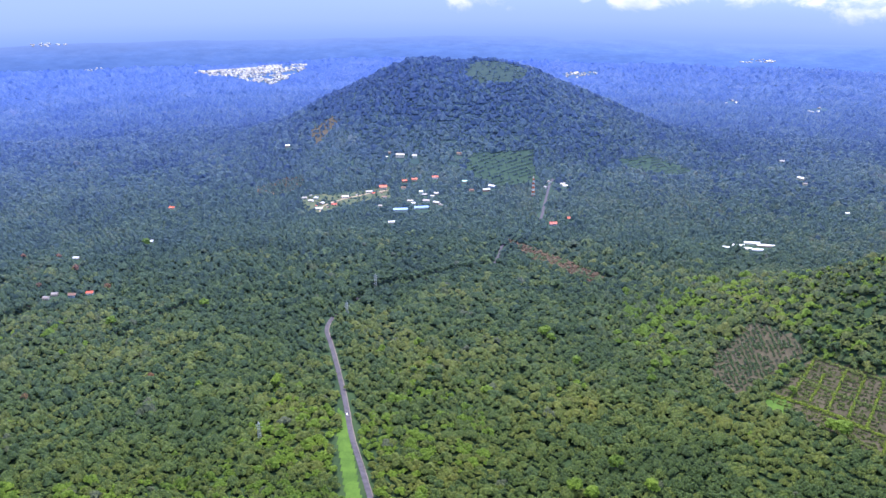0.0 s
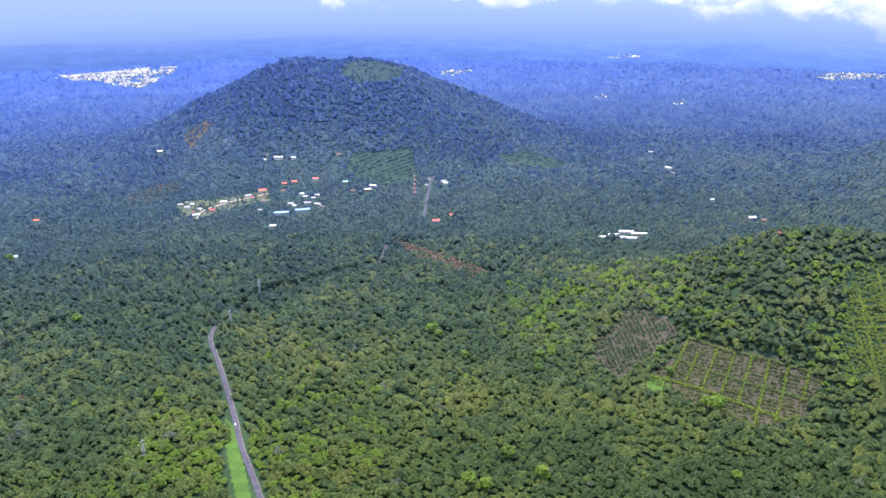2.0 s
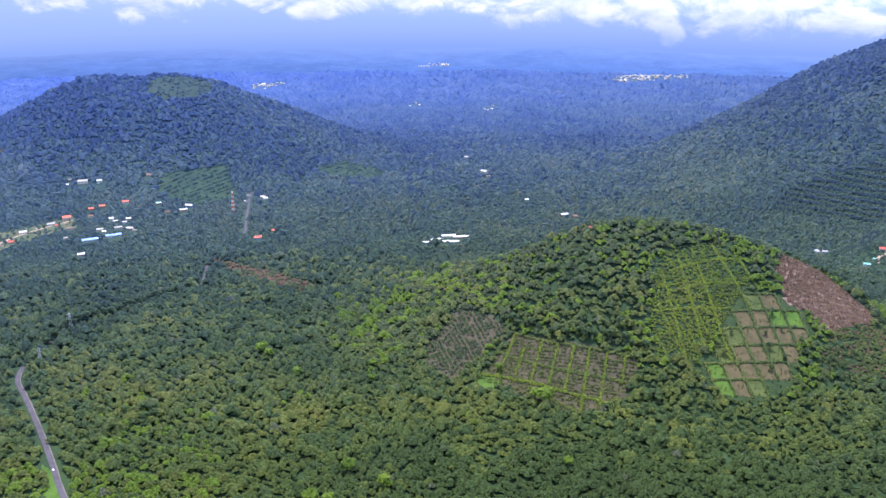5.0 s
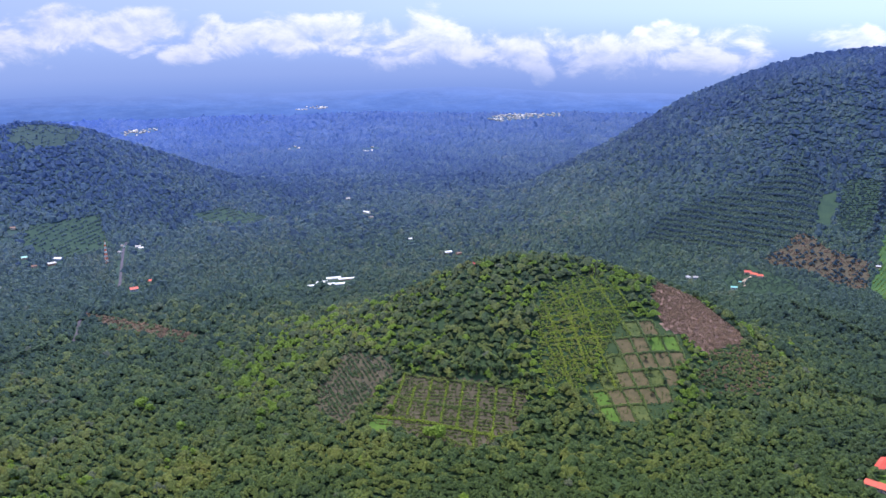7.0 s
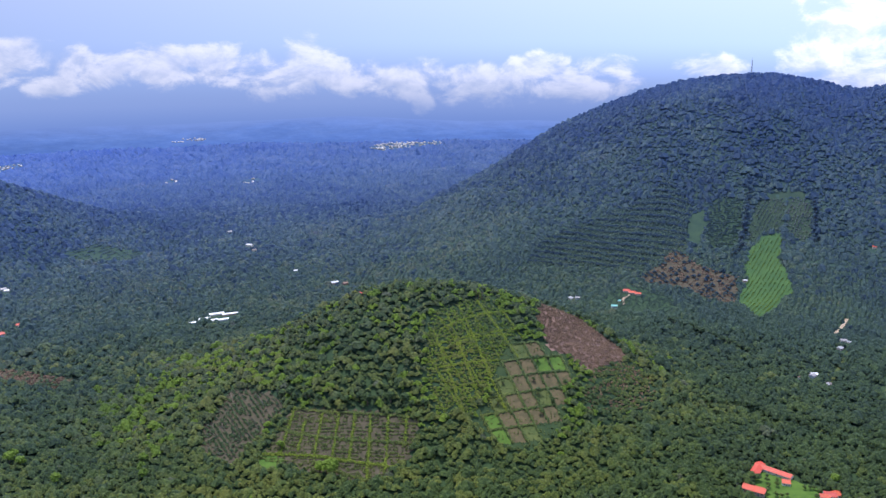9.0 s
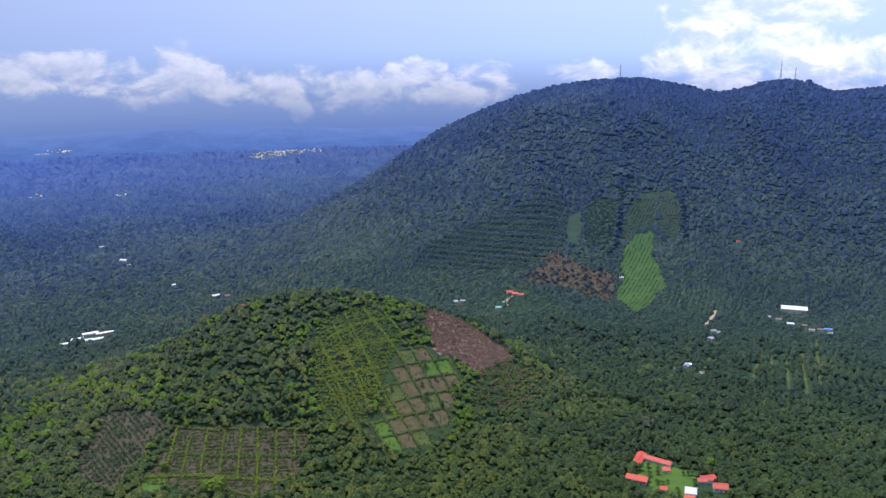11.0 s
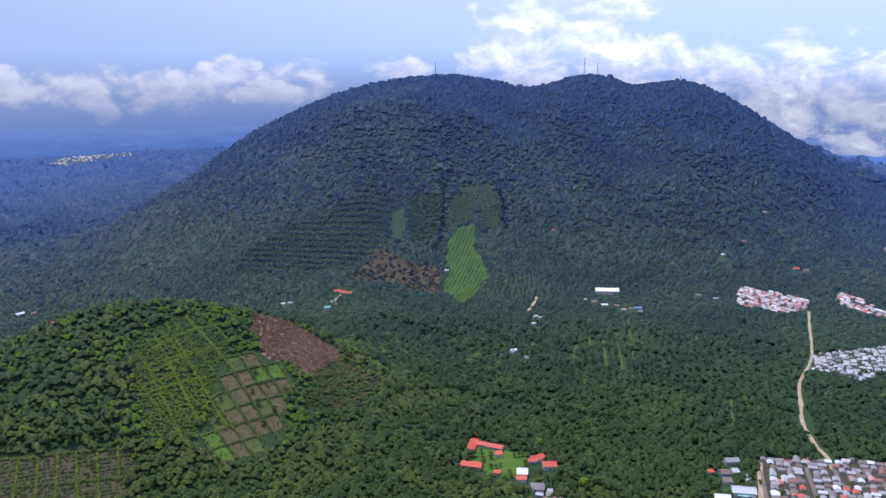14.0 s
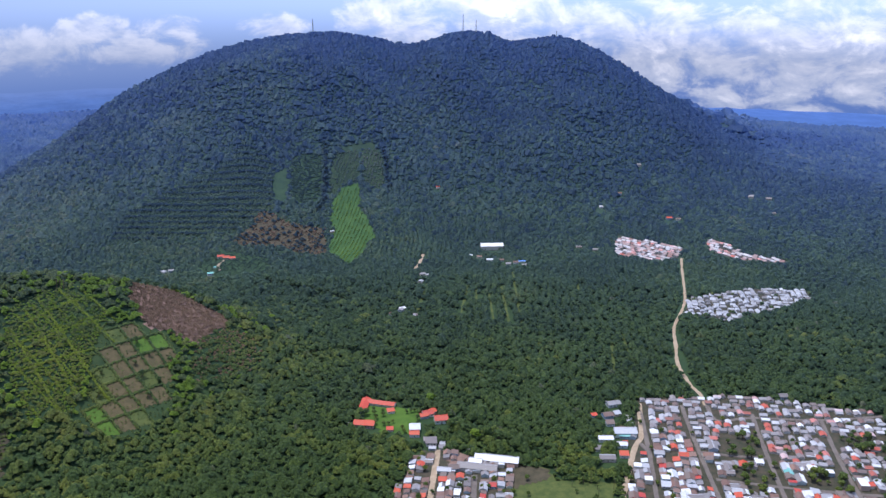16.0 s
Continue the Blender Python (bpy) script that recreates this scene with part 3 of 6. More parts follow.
SPARSE = [DRY_SLOPE, YELLOW_SLOPE, TERRACES, BARE_SLOPE, CUT_STRIP]
LINES += [(lane, 4.0) for lane in LANES] + [(DIRT_LANE, 5.0), ([(911, 561), (915, 527)], 13), ([(911, 561), (885, 552)], 13), ([(845, 544), (850, 517)], 12), (MAIN_ROAD[:9], 9.0), (MAIN_ROAD[13:16], 6.0), (MAIN_ROAD[18:], 9.0), (DIRT_ROAD, 9.0), (GRASS_VERGE, 8.0)]
VILLAGE = [("RG", -140, 1943, 10, 1.95), ("RG", -237, 1807, -10, 1.3), ("RG", -91, 1983, 5, 1.3), ("RG", -68, 1991, 0, 1.43), ("RG", -19, 2004, 5,
    1.56), ("TG", -92, 1942, 0, 1.3), ("TG", -132, 1869, 0, 1.43), ("ZG", -311, 1859, 20, 1.3), ("ZG", -294, 1838, 10, 1.3), ("ZS", -285, 1859, -20,
    1.3), ("ZG", -266, 1817, 70, 1.3), ("ZL", -267, 1776, 0, 1.17), ("FG", -50, 1907, 10, 1.3), ("ZG", -43, 1892, 20, 1.3), ("ZG", -15, 1903, 0, 1.3),
    ("ZG", -24, 1881, 0, 1.04), ("ZL", -73, 1839, 0, 1.17), ("ZL", -37, 1839, 0, 1.3), ("ZG", -65, 1823, 0, 1.04)]
VILLAGE_EAST = [("ZL", -14, 1827, -30, 1.17), ("ZG", -5, 1810, -40, 1.04), ("ZL", -107, 2112, -5, 1.82), ("ZS", -135, 2130, 0, 1.04), ("ZS", -71,
    2106, 0, 1.69), ("ZG", -142, 2111, 0, 1.04), ("TE", 51, 1981, 0, 1.3), ("TG", 66, 1925, 0, 1.3), ("ZL", 100, 1927, 10, 1.43), ("ZL", 115, 1950,
    -30, 1.43), ("ZG", 282, 1964, 0, 1.43), ("ZG", 252, 1976, -60, 1.3), ("ZG", 240, 1945, -60, 1.04), ("ZL", -105, 1679, 10, 1.17), ("ZG", -137,
    1800, 0, 1.04), ("RG", 224, 1668, 0, 1.69), ("RG", 264, 1709, 0, 1.3), ("TG", 40, 2119, 0, 1.3), ("ZG", -414, 2257, 10, 1.56)]
FARMS = [("ZL", -220, 1871, 10, 1.3), ("ZL", -170, 1913, 15, 1.3), ("LONG_BLUE", -91, 1768, 8, 1.17), ("LONG_BLUE", -47, 1784, 8, 1.17), ("ZG", -663,
    1463, 0, 1.3), ("ZG", -632, 1298, 0, 1.3), ("RG", -576, 1302, 0, 1.3), ("ZG", -560, 1559, 0, 1.43), ("TG", -601, 1293, 0, 1.43), ("ZG", -639,
    1282, 0, 1.3), ("RG", -585, 1783, 0, 1.3), ("ZG", 886, 2199, 0, 1.56), ("ZL", 874, 2039, -60, 1.56), ("ZG", 864, 1990, 0, 1.3), ("ZG", 286, 1954,
    0, 1.3), ("ZG", 858, 1750, 0, 1.17), ("ZL", 881, 1607, 0, 1.43), ("TG", 898, 1589, 0, 1.3), ("RG", 687, 1156, 0, 1.69)]
FARMS_HILL = [("ZS", 1220, 1218, 0, 1.3), ("ZG", 1242, 691, 10, 1.3), ("ZG", 1229, 658, 0, 1.17), ("TS", 1218, 697, 0, 1.04), ("ZL", 1763, 531, -60,
    1.04), ("ZL", 1758, 492, -60, 1.17), ("ZG", 2279, 531, -60, 1.3), ("RG", 2052, 397, -60, 1.56), ("TG", 2060, 376, -60, 1.3), ("ZL", 2360, 249,
    -60, 1.3), ("ZL", 2384, 205, -60, 1.3), ("ZG", 1396, 732, 0, 1.3), ("ZG", 1440, 740, -60, 0.91), ("ZG", 1582, 1056, -40, 1.17), ("ZG", 1233, 1211,
    -40, 1.3), ("ZG", 1250, 693, -40, 1.3), ("ZG", 1231, 658, -40, 1.17), ("ZG", 1438, 750, -40, 1.3), ("TG", 2109, 536, -60, 1.3)]
FARMS_MOUNTAIN = [("ZS", 2021, 557, -60, 1.17), ("ZL", 2372, 247, -60, 1.3), ("ZG", 2385, 210, -60, 1.17), ("ZG", 2282, 532, -60, 1.17), ("RS", 1889,
    940, -50, 1.3), ("ZS", 2252, 176, -60, 1.04), ("TS", 999, 248, -60, 1.3), ("ZL", 1054, 259, -50, 1.3), ("TG", 1019, 257, -50, 1.3), ("RS", 1012,
    273, -50, 0.91), ("ZS", 1030, 247, -50, 1.04), ("ZL", 982, 224, -65, 1.95), ("ZG", 952, 220, -65, 1.3), ("ZL", 957, 242, -65, 1.3), ("ZS", 930,
    243, -65, 1.04), ("ZL", 912, 227, -65, 1.3), ("RS", 929, 211, -65, 1.3), ("ZG", 1181, 54, -60, 1.3), ("ZS", 853, 440, -60, 1.04)]
HAMLET = [("ZS", 855, 420, -60, 0.78), ("MILL", 1673, 701, -60, 1.3), ("ZL", 1589, 670, -60, 1.17), ("ZG", 1580, 624, -60, 1.3), ("TG", 1596, 614,
    -60, 1.3), ("ZL", 1588, 591, -60, 1.04), ("TG", 1600, 698, -60, 1.3), ("ZG", 1606, 720, -60, 0.78), ("LONG_BLUE", 1611, 605, -60, 0.65), ("TG",
    1599, 647, -60, 1.17), ("RG", 1348, 1182, -40, 1.56), ("RG", 1350, 1168, -50, 1.56), ("RG", 1354, 1156, -40, 1.43), ("TE", 1253, 1128, -40, 1.3),
    ("TE", 1290, 1148, 30, 0.78), ("RG", 915, 471, -50, 1.3), ("RG", 921, 469, -20, 1.17), ("RG", 908, 473, -50, 1.04), ("RG", 908, 448, -55, 1.62)]
ESTATE = [("RS", 856, 495, -60, 1.04), ("RS", 899, 518, -50, 1.17), ("ZS", 871, 467, -60, 1.56), ("RG", 860, 462, -60, 1.17), ("ZS", 850, 433, -60,
    1.56), ("ZS", 846, 416, -60, 0.91), ("ZS", 879, 473, -60, 0.78), ("LONG_WHITE", 537, 1531, -14, 0.52), ("LONG_WHITE", 560, 1543, -10, 0.59),
    ("LONG_WHITE", 566, 1524, -10, 0.65), ("LONG_WHITE", 590, 1556, -10, 0.72), ("LONG_WHITE", 585, 1517, -10, 0.65), ("LONG_WHITE", 609, 1542, -12,
    0.65), ("LONG_WHITE", 623, 1543, -12, 0.39), ("LONG_GREY", 822, 358, -75, 1.17), ("LONG_GREY", 848, 344, -75, 1.3), ("ZG", 833, 365, -75, 1.56),
    ("TG", 810, 383, -60, 1.3)]
VILLAGE_GREEN = [(-325, 1871), (-294, 1764), (-262, 1751), (-212, 1799), (-168, 1836), (-118, 1875), (-120, 1960), (-176, 1938), (-238, 1897), (-290, 1901)]
VILLAGE_LANE = [(-260, 1738), (-261, 1799), (-232, 1849), (-180, 1898), (-124, 1934)]
RED_SLOPE = [(-430, 1893), (-360, 1894), (-327, 1976), (-342, 2043), (-388, 2020), (-435, 1946)]
SPARSE += [RED_SLOPE, VILLAGE_GREEN]
VILLAGE += [("TG", -309, 1862, 10, 0.9), ("ZS", -290, 1836, 60, 0.8), ("TS", -250, 1788, 20, 0.8), ("RS", -226, 1868, 35, 0.8), ("ZG", -196, 1890, 30, 0.75),
            ("RG", -160, 1903, 40, 0.85), ("TS", -141, 1908, 15, 0.75), ("RS", -276, 1800, 70, 0.75), ("ZS", -300, 1884, 0, 0.7)]
HOUSES = VILLAGE + VILLAGE_EAST + FARMS + FARMS_HILL + FARMS_MOUNTAIN + HAMLET + ESTATE
for kind, x, y, turn, size in HOUSES:
    far = math.hypot(x, y)
    LINES.append(([(x, y), (x - 18 * x / far, y - 18 * y / far)], (15 if "LONG" in kind or kind == "MILL" else 7.0) * size))

FAR_TOWNS = [[(-1146, 3896), (-999, 4023), (-845, 4168), (-640, 4146), (-618, 3904), (-672, 3504), (-797, 3557), (-1001, 3724)], [(523, 3915), (725,
    4055), (701, 3914), (547, 3721)], [(-1643, 3988), (-1597, 4093), (-1572, 4065), (-1585, 3917)], [(1390, 4250), (1605, 4206), (1591, 4172), (1390,
    4210)], [(2125, 3536), (2354, 3616), (2546, 3472), (2444, 3355), (2210, 3444)], [(1247, 2990), (1336, 3039), (1351, 2960), (1259, 2916)], [(2141,
    3527), (2290, 3593), (2423, 3559), (2338, 3436), (2156, 3428)], [(1411, 4240), (1525, 4259), (1623, 4213), (1578, 4172)], [(1002, 3109), (1060,
    3195), (1099, 3173), (1046, 3086)]]
FAR_TOWNS.append([(-2126, 4419), (-2036, 4508), (-1907, 4487), (-1993, 4399)])
CLEAR += FAR_TOWNS


def open_ground(x, y):
    free = np.zeros(np.shape(x), bool)
    for poly in CLEAR:
        free |= inside(x, y, poly)
    for line, width in LINES:
        free |= beside(x, y, line, width)
    return free


def stand(r0, r1, b0, b1, step, rng):
    """Jittered places on a ring sector, one in step x step metres, that no field or road takes."""
    g = np.arange(-r1, r1 + step, step)
    x, y = (v.ravel() for v in np.meshgrid(g, g))
    b = np.degrees(np.arctan2(x, y))
    keep = (np.hypot(x, y) < r1) & (np.hypot(x, y) >= r0) & (b > b0) & (b < b1)
    x, y = x[keep], y[keep]
    x, y = x + rng.uniform(-0.48, 0.48, len(x)) * step, y + rng.uniform(-0.48, 0.48, len(x)) * step
    keep = ~open_ground(x, y) & (np.hypot(x, y) < ground_edge(np.degrees(np.arctan2(x, y))) + 25)
    return x[keep], y[keep]


PLOT = 150.0


def seed_of(i, j):
    """Centre, row bearing and tone of one planted plot, by its place in a coarse net."""
    g = random.Random(i * 971 + j * 37 + 5)
    x, y = (i + g.uniform(0.12, 0.88)) * PLOT, (j + g.uniform(0.12, 0.88)) * PLOT
    along = g.choice((-34, -34, -50, -20, 40, 62)) + g.uniform(-6, 6)
    wild, spread = g.random() < 0.3 or float(ridge(NEAR_HILL, math.degrees(math.atan2(x, y)), math.hypot(x, y))) > 12, g.uniform(1.12, 1.4)
    for zone, way in ((ROW_ZONE, -34), (ROW_ZONE_2, -38), (ROW_ZONE_3, 70)):
        if bool(inside(np.array([x]), np.array([y]), zone)[0]):
            along, wild, spread = way + g.uniform(-5, 5), False, 1.6
    return x, y, along, wild, g.uniform(-0.13, 0.13), spread


def planted_stand(r0, r1, b0, b1, step, rng):
    """Places in rows, plot by plot, each with its own bearing, that no field or road takes; and the plot's tone."""
    n = int(r1 / PLOT) + 2
    seeds = [seed_of(i, j) for i in range(-n, n) for j in range(-n, n)]
    seeds = [q for q in seeds if r0 - 2 * PLOT < math.hypot(q[0], q[1]) < r1 + 2 * PLOT and b0 - 20 < math.degrees(math.atan2(q[0], q[1])) < b1 + 20]
    sx, sy = np.array([q[0] for q in seeds]), np.array([q[1] for q in seeds])
    xs, ys, tones = [], [], []
    for k, (x, y, along, wild, tone, spread) in enumerate(seeds):
        a, half = radians(along), PLOT * 1.1
        gap, pace = (step, step) if wild else (step * spread, step / spread)
        U, V = np.meshgrid(np.arange(-half, half, pace), np.arange(-half, half, gap))
        U = U + rng.uniform(-0.45, 0.45, U.shape) * pace
        V = V + (rng.uniform(-0.48, 0.48, V.shape) * gap if wild else rng.normal(0, 0.13, V.shape) * gap + 0.25 * gap * np.sin(U / 31 + k))
        px = x + U.ravel() * math.sin(a) + V.ravel() * math.cos(a)
        py = y + U.ravel() * math.cos(a) - V.ravel() * math.sin(a)
        wx, wy = px + 14 * noise2(px, py, 60, 91), py + 14 * noise2(px, py, 60, 92)
        near = np.nonzero(np.hypot(sx - x, sy - y) < 3.2 * PLOT)[0]
        best = np.argmin((wx[:, None] - sx[near]) ** 2 + (wy[:, None] - sy[near]) ** 2, 1)
        keep = (near[best] == k) & (np.hypot(px, py) < r1) & (np.hypot(px, py) >= r0)
        xs.append(px[keep]), ys.append(py[keep]), tones.append(np.full(keep.sum(), tone))
    x, y, tone = np.concatenate(xs), np.concatenate(ys), np.concatenate(tones)
    b = np.degrees(np.arctan2(x, y))
    keep = (b > b0) & (b < b1) & ~open_ground(x, y)
    return x[keep], y[keep], tone[keep]


rng = np.random.default_rng(7)
DRY = [(0.0, (0.17, 0.10, 0.07)), (0.5, (0.28, 0.165, 0.11)), (1.0, (0.39, 0.24, 0.165))]
BLOSSOM = [(0.0, (0.16, 0.05, 0.03)), (1.0, (0.32, 0.07, 0.03))]
GREY = [(0.0, (0.07, 0.07, 0.05)), (1.0, (0.15, 0.13, 0.105))]
M_DRY = leafy("dry_brush", DRY, 0.3, 0.9, 0.9, 0.08)
M_BLOSSOM = leafy("red_blossom", BLOSSOM)
M_GREY = leafy("bare_twigs", GREY)


def sparse(x, y):
    far = np.zeros(np.shape(x), bool)
    for poly in SPARSE:
        far |= inside(x, y, poly)
    return far


def crowns(name, shapes, x, y, s, mat, label, sink=0.3, category="forest", lean=1.0):
    if len(x) == 0:
        return None
    v, f = scatter(shapes, x, y, height(x, y) + s * sink, s, s * lean * rng.uniform(0.75, 1.1, len(x)), rng)
    return soup(name, v, f, mat, label, category, "stuff", smooth=False)


def wood(shapes, r0, r1, b0, b1, step, size, kinds, where, lean=1.0, sink=0.3, rows=False):
    """A stretch of forest, split by the kind of tree."""
    if rows:
        x, y, plot_tone = planted_stand(r0, r1, b0, b1, step, rng)
    else:
        x, y = stand(r0, r1, b0, b1, step, rng)
        plot_tone = np.zeros(len(x))
    keep = ~sparse(x, y)
    turned = np.hypot(x, y) - np.interp(np.degrees(np.arctan2(x, y)), MOUNTAIN["b"], MOUNTAIN["crest"])
    keep &= (turned < 90) | (rng.uniform(0, 1, len(x)) < 0.4) | (ridge(MOUNTAIN, np.degrees(np.arctan2(x, y)), np.hypot(x, y)) < 60)   # thinner behind the mountain
    x, y, plot_tone = x[keep], y[keep], plot_tone[keep]
    s = size * np.clip(rng.lognormal(-0.08, 0.3 if rows else 0.4, len(x)), 0.45, 2.3)
    r, b = np.hypot(x, y), np.degrees(np.arctan2(x, y))
    # first term picks darker crowns on the right, standing in for cloud shade
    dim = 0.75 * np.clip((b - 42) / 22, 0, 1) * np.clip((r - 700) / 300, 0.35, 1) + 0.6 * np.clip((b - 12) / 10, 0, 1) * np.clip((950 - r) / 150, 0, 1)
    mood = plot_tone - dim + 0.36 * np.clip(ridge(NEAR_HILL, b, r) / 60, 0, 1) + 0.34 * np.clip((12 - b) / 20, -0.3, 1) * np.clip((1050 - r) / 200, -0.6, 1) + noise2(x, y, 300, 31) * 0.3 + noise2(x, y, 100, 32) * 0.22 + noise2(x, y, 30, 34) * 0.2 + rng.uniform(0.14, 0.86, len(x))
    edges = np.cumsum([share for _, share, _ in kinds])
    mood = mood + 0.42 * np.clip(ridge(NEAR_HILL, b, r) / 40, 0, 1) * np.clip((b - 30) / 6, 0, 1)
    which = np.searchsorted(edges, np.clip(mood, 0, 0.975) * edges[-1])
    which = np.where(rng.uniform(0, 1, len(x)) < 0.01, min(4, len(kinds) - 1), which)
    if len(kinds) > 5:
        # farther off, crowns with painted shade and haze take over: darker on the mountain and the hill, mixed
        # elsewhere
        luck = rng.uniform(0, 1, len(x))
        which = np.where(luck < np.clip((r - 950) / 700, 0, 1), np.minimum(which, 2) + 5, which)
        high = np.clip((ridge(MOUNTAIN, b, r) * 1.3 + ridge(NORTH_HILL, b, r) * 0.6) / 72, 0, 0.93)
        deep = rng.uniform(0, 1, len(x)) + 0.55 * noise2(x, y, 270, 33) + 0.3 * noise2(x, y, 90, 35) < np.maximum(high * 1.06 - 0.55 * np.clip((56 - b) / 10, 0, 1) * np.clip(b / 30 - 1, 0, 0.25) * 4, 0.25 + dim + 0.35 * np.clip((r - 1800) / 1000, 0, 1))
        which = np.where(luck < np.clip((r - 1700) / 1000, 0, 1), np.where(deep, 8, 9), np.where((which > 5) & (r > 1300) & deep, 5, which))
        # the farther off, the more crowns get the hazed leaf copies; not on the mountain's near face
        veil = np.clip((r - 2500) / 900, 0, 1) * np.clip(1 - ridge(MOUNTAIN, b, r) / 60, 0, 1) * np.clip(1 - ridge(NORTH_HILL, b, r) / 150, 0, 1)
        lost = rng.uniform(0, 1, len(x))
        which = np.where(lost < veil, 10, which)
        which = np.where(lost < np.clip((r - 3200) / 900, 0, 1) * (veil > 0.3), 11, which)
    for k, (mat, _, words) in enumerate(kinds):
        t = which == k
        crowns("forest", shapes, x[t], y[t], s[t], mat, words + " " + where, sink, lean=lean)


NEAR_KINDS = [(M_WOOD_DARK, 0.24, "dark green broadleaf crowns"), (M_WOOD_NEAR, 0.44, "mid green broadleaf crowns"),
              (M_COFFEE, 0.25, "olive green shade tree crowns"), (M_FRESH, 0.05, "bright young green crowns"), (M_GREY, 0.02, "bare grey twiggy crowns")]
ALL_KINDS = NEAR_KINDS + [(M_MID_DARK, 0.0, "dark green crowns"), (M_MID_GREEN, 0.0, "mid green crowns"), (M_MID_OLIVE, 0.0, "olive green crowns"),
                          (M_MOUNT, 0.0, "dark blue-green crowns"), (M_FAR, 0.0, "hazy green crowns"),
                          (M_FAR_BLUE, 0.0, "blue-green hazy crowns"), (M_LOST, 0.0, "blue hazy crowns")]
wood(MID, 690, 900, -34, 97, 7.4, 5.1, ALL_KINDS, "close together on the plain", 0.95, 0.55, rows=True)
wood(COARSE, 900, 1600, -34, 97, 8.3, 5.7, ALL_KINDS, "covering the valley and the near hill", 0.95, 0.45, rows=True)
wood(TINY, 1600, 2000, -34, 97, 7.6, 5.6, ALL_KINDS, "covering the valley's far side", 0.85, 0.25, rows=True)
wood(TINY, 2000, 2750, -34, 99, 8.0, 5.8, ALL_KINDS, "covering the lower slopes", 0.75, 0.15)
wood(TINY, 2750, 3000, 37, 84, 7.4, 6.2, ALL_KINDS, "along the mountain's crest", 0.8, 0.1)
wood(SMALL, 2750, 3400, -34, 37, 8.6, 7.0, ALL_KINDS, "covering far hills", 0.8, 0.1)
wood(SMALL, 3000, 3400, 37, 46, 9.0, 7.2, ALL_KINDS, "beyond the mountain flank", 0.8, 0.1)
wood(SMALL, 2750, 3900, 84, 99, 8.6, 7.0, ALL_KINDS, "covering the far ridge", 0.6)
wood(SMALL, 3400, 4320, -34, 46, 13.5, 10.0, ALL_KINDS, "in the hazy distance", 0.7, 0.1)
wood(TINY, 3000, 4330, 46, 84, 26.0, 16.0, ALL_KINDS, "behind the mountain", 0.6)
wood(COARSE, 60, 690, -70, 140, 20.0, 11.0, NEAR_KINDS[:3], "below the lookout")


def rows_in(poly, along, gap, pace, jitter):
    """Places in rows across a polygon. along: bearing of the rows."""
    px, py = np.array(poly, float).T
    a = radians(along)
    ex, ey, nx, ny = math.sin(a), math.cos(a), math.cos(a), -math.sin(a)
    u, v = px * ex + py * ey, px * nx + py * ny
    U, V = np.meshgrid(np.arange(u.min(), u.max(), pace), np.arange(v.min(), v.max(), gap))
    U = U + rng.normal(0, jitter, U.shape)
    V = V + rng.normal(0, jitter * 0.6, V.shape)
    x, y = (U * ex + V * nx).ravel(), (U * ey + V * ny).ravel()
    keep = inside(x, y, poly)
    return x[keep], y[keep]


def planted(poly, along, gap, pace, size, mat, label, shapes=None, drop=0.0, jitter=0.6, category="plantation"):
    x, y = rows_in(poly, along, gap, pace, jitter)
    keep = (rng.uniform(0, 1, len(x)) > drop) & ~open_ground(x, y)
    x, y = x[keep], y[keep]
    return crowns("plantation", shapes or MID, x, y, size * rng.uniform(0.75, 1.2, len(x)), mat, label, 0.4, category)


planted(TERRACES, -32, 5.6, 5.6, 3.3, M_MID_GREEN, "low green bushes filling the terraces", TINY, 0.12, 1.4)
planted(TERRACES, -32, 26.0, 4.8, 5.0, M_MOUNT, "dark hedges along terraces on the mountain foot", COARSE, 0.06, 0.9)
planted(TERRACES, -32, 26.0, 15.0, 5.6, M_MID_DARK, "dark trees scattered over the terraces", COARSE, 0.6, 5.0)
planted(YELLOW_SLOPE, 20, 4.4, 4.2, 2.1, M_FRESH, "yellow-green young shade trees on the hillside", COARSE, 0.25, 1.8)
planted(YELLOW_SLOPE, 20, 4.8, 4.6, 2.3, M_COFFEE, "olive shade trees on the hillside", COARSE, 0.35, 1.8)
planted(YELLOW_SLOPE, 20, 5.4, 5.0, 2.8, M_WOOD_NEAR, "green shade trees on the hillside", COARSE, 0.7, 1.8)
planted(DRY_SLOPE, 30, 5.0, 5.0, 2.4, M_DRY, "dry brown brush on the hillside", COARSE, 0.5, 1.8)
planted(DRY_SLOPE, 30, 6.0, 5.6, 2.6, M_COFFEE, "olive bushes among dry brush", COARSE, 0.3, 1.8)
planted(DRY_SLOPE, 30, 9.0, 9.0, 4.2, M_WOOD_NEAR, "scattered green trees among dry brush", MID, 0.25, 2.4)
planted(RED_SLOPE, 30, 6.5, 6.0, 3.0, M_DRY, "dry reddish brush beside the village", TINY, 0.72, 2.0)
planted(RED_SLOPE, 30, 7.5, 7.0, 3.6, M_MID_OLIVE, "olive brush beside the village", TINY, 0.3, 2.0)
planted(VILLAGE_GREEN, 30, 9.0, 8.0, 3.4, M_MID_GREEN, "green garden trees between the village houses", TINY, 0.5, 3.0)
planted(RED_SLOPE, 30, 11.0, 10.0, 4.4, M_MID_GREEN, "green trees among reddish brush", TINY, 0.3, 3.0)
planted(BARE_SLOPE, 30, 11.0, 10.0, 4.6, M_FAR, "scattered trees round a bare slope", TINY, 0.3, 3.0)
planted(CUT_STRIP, 140, 8.0, 6.0, 3.2, M_DRY, "dry cut brush in rows", COARSE, 0.3, 1.2)
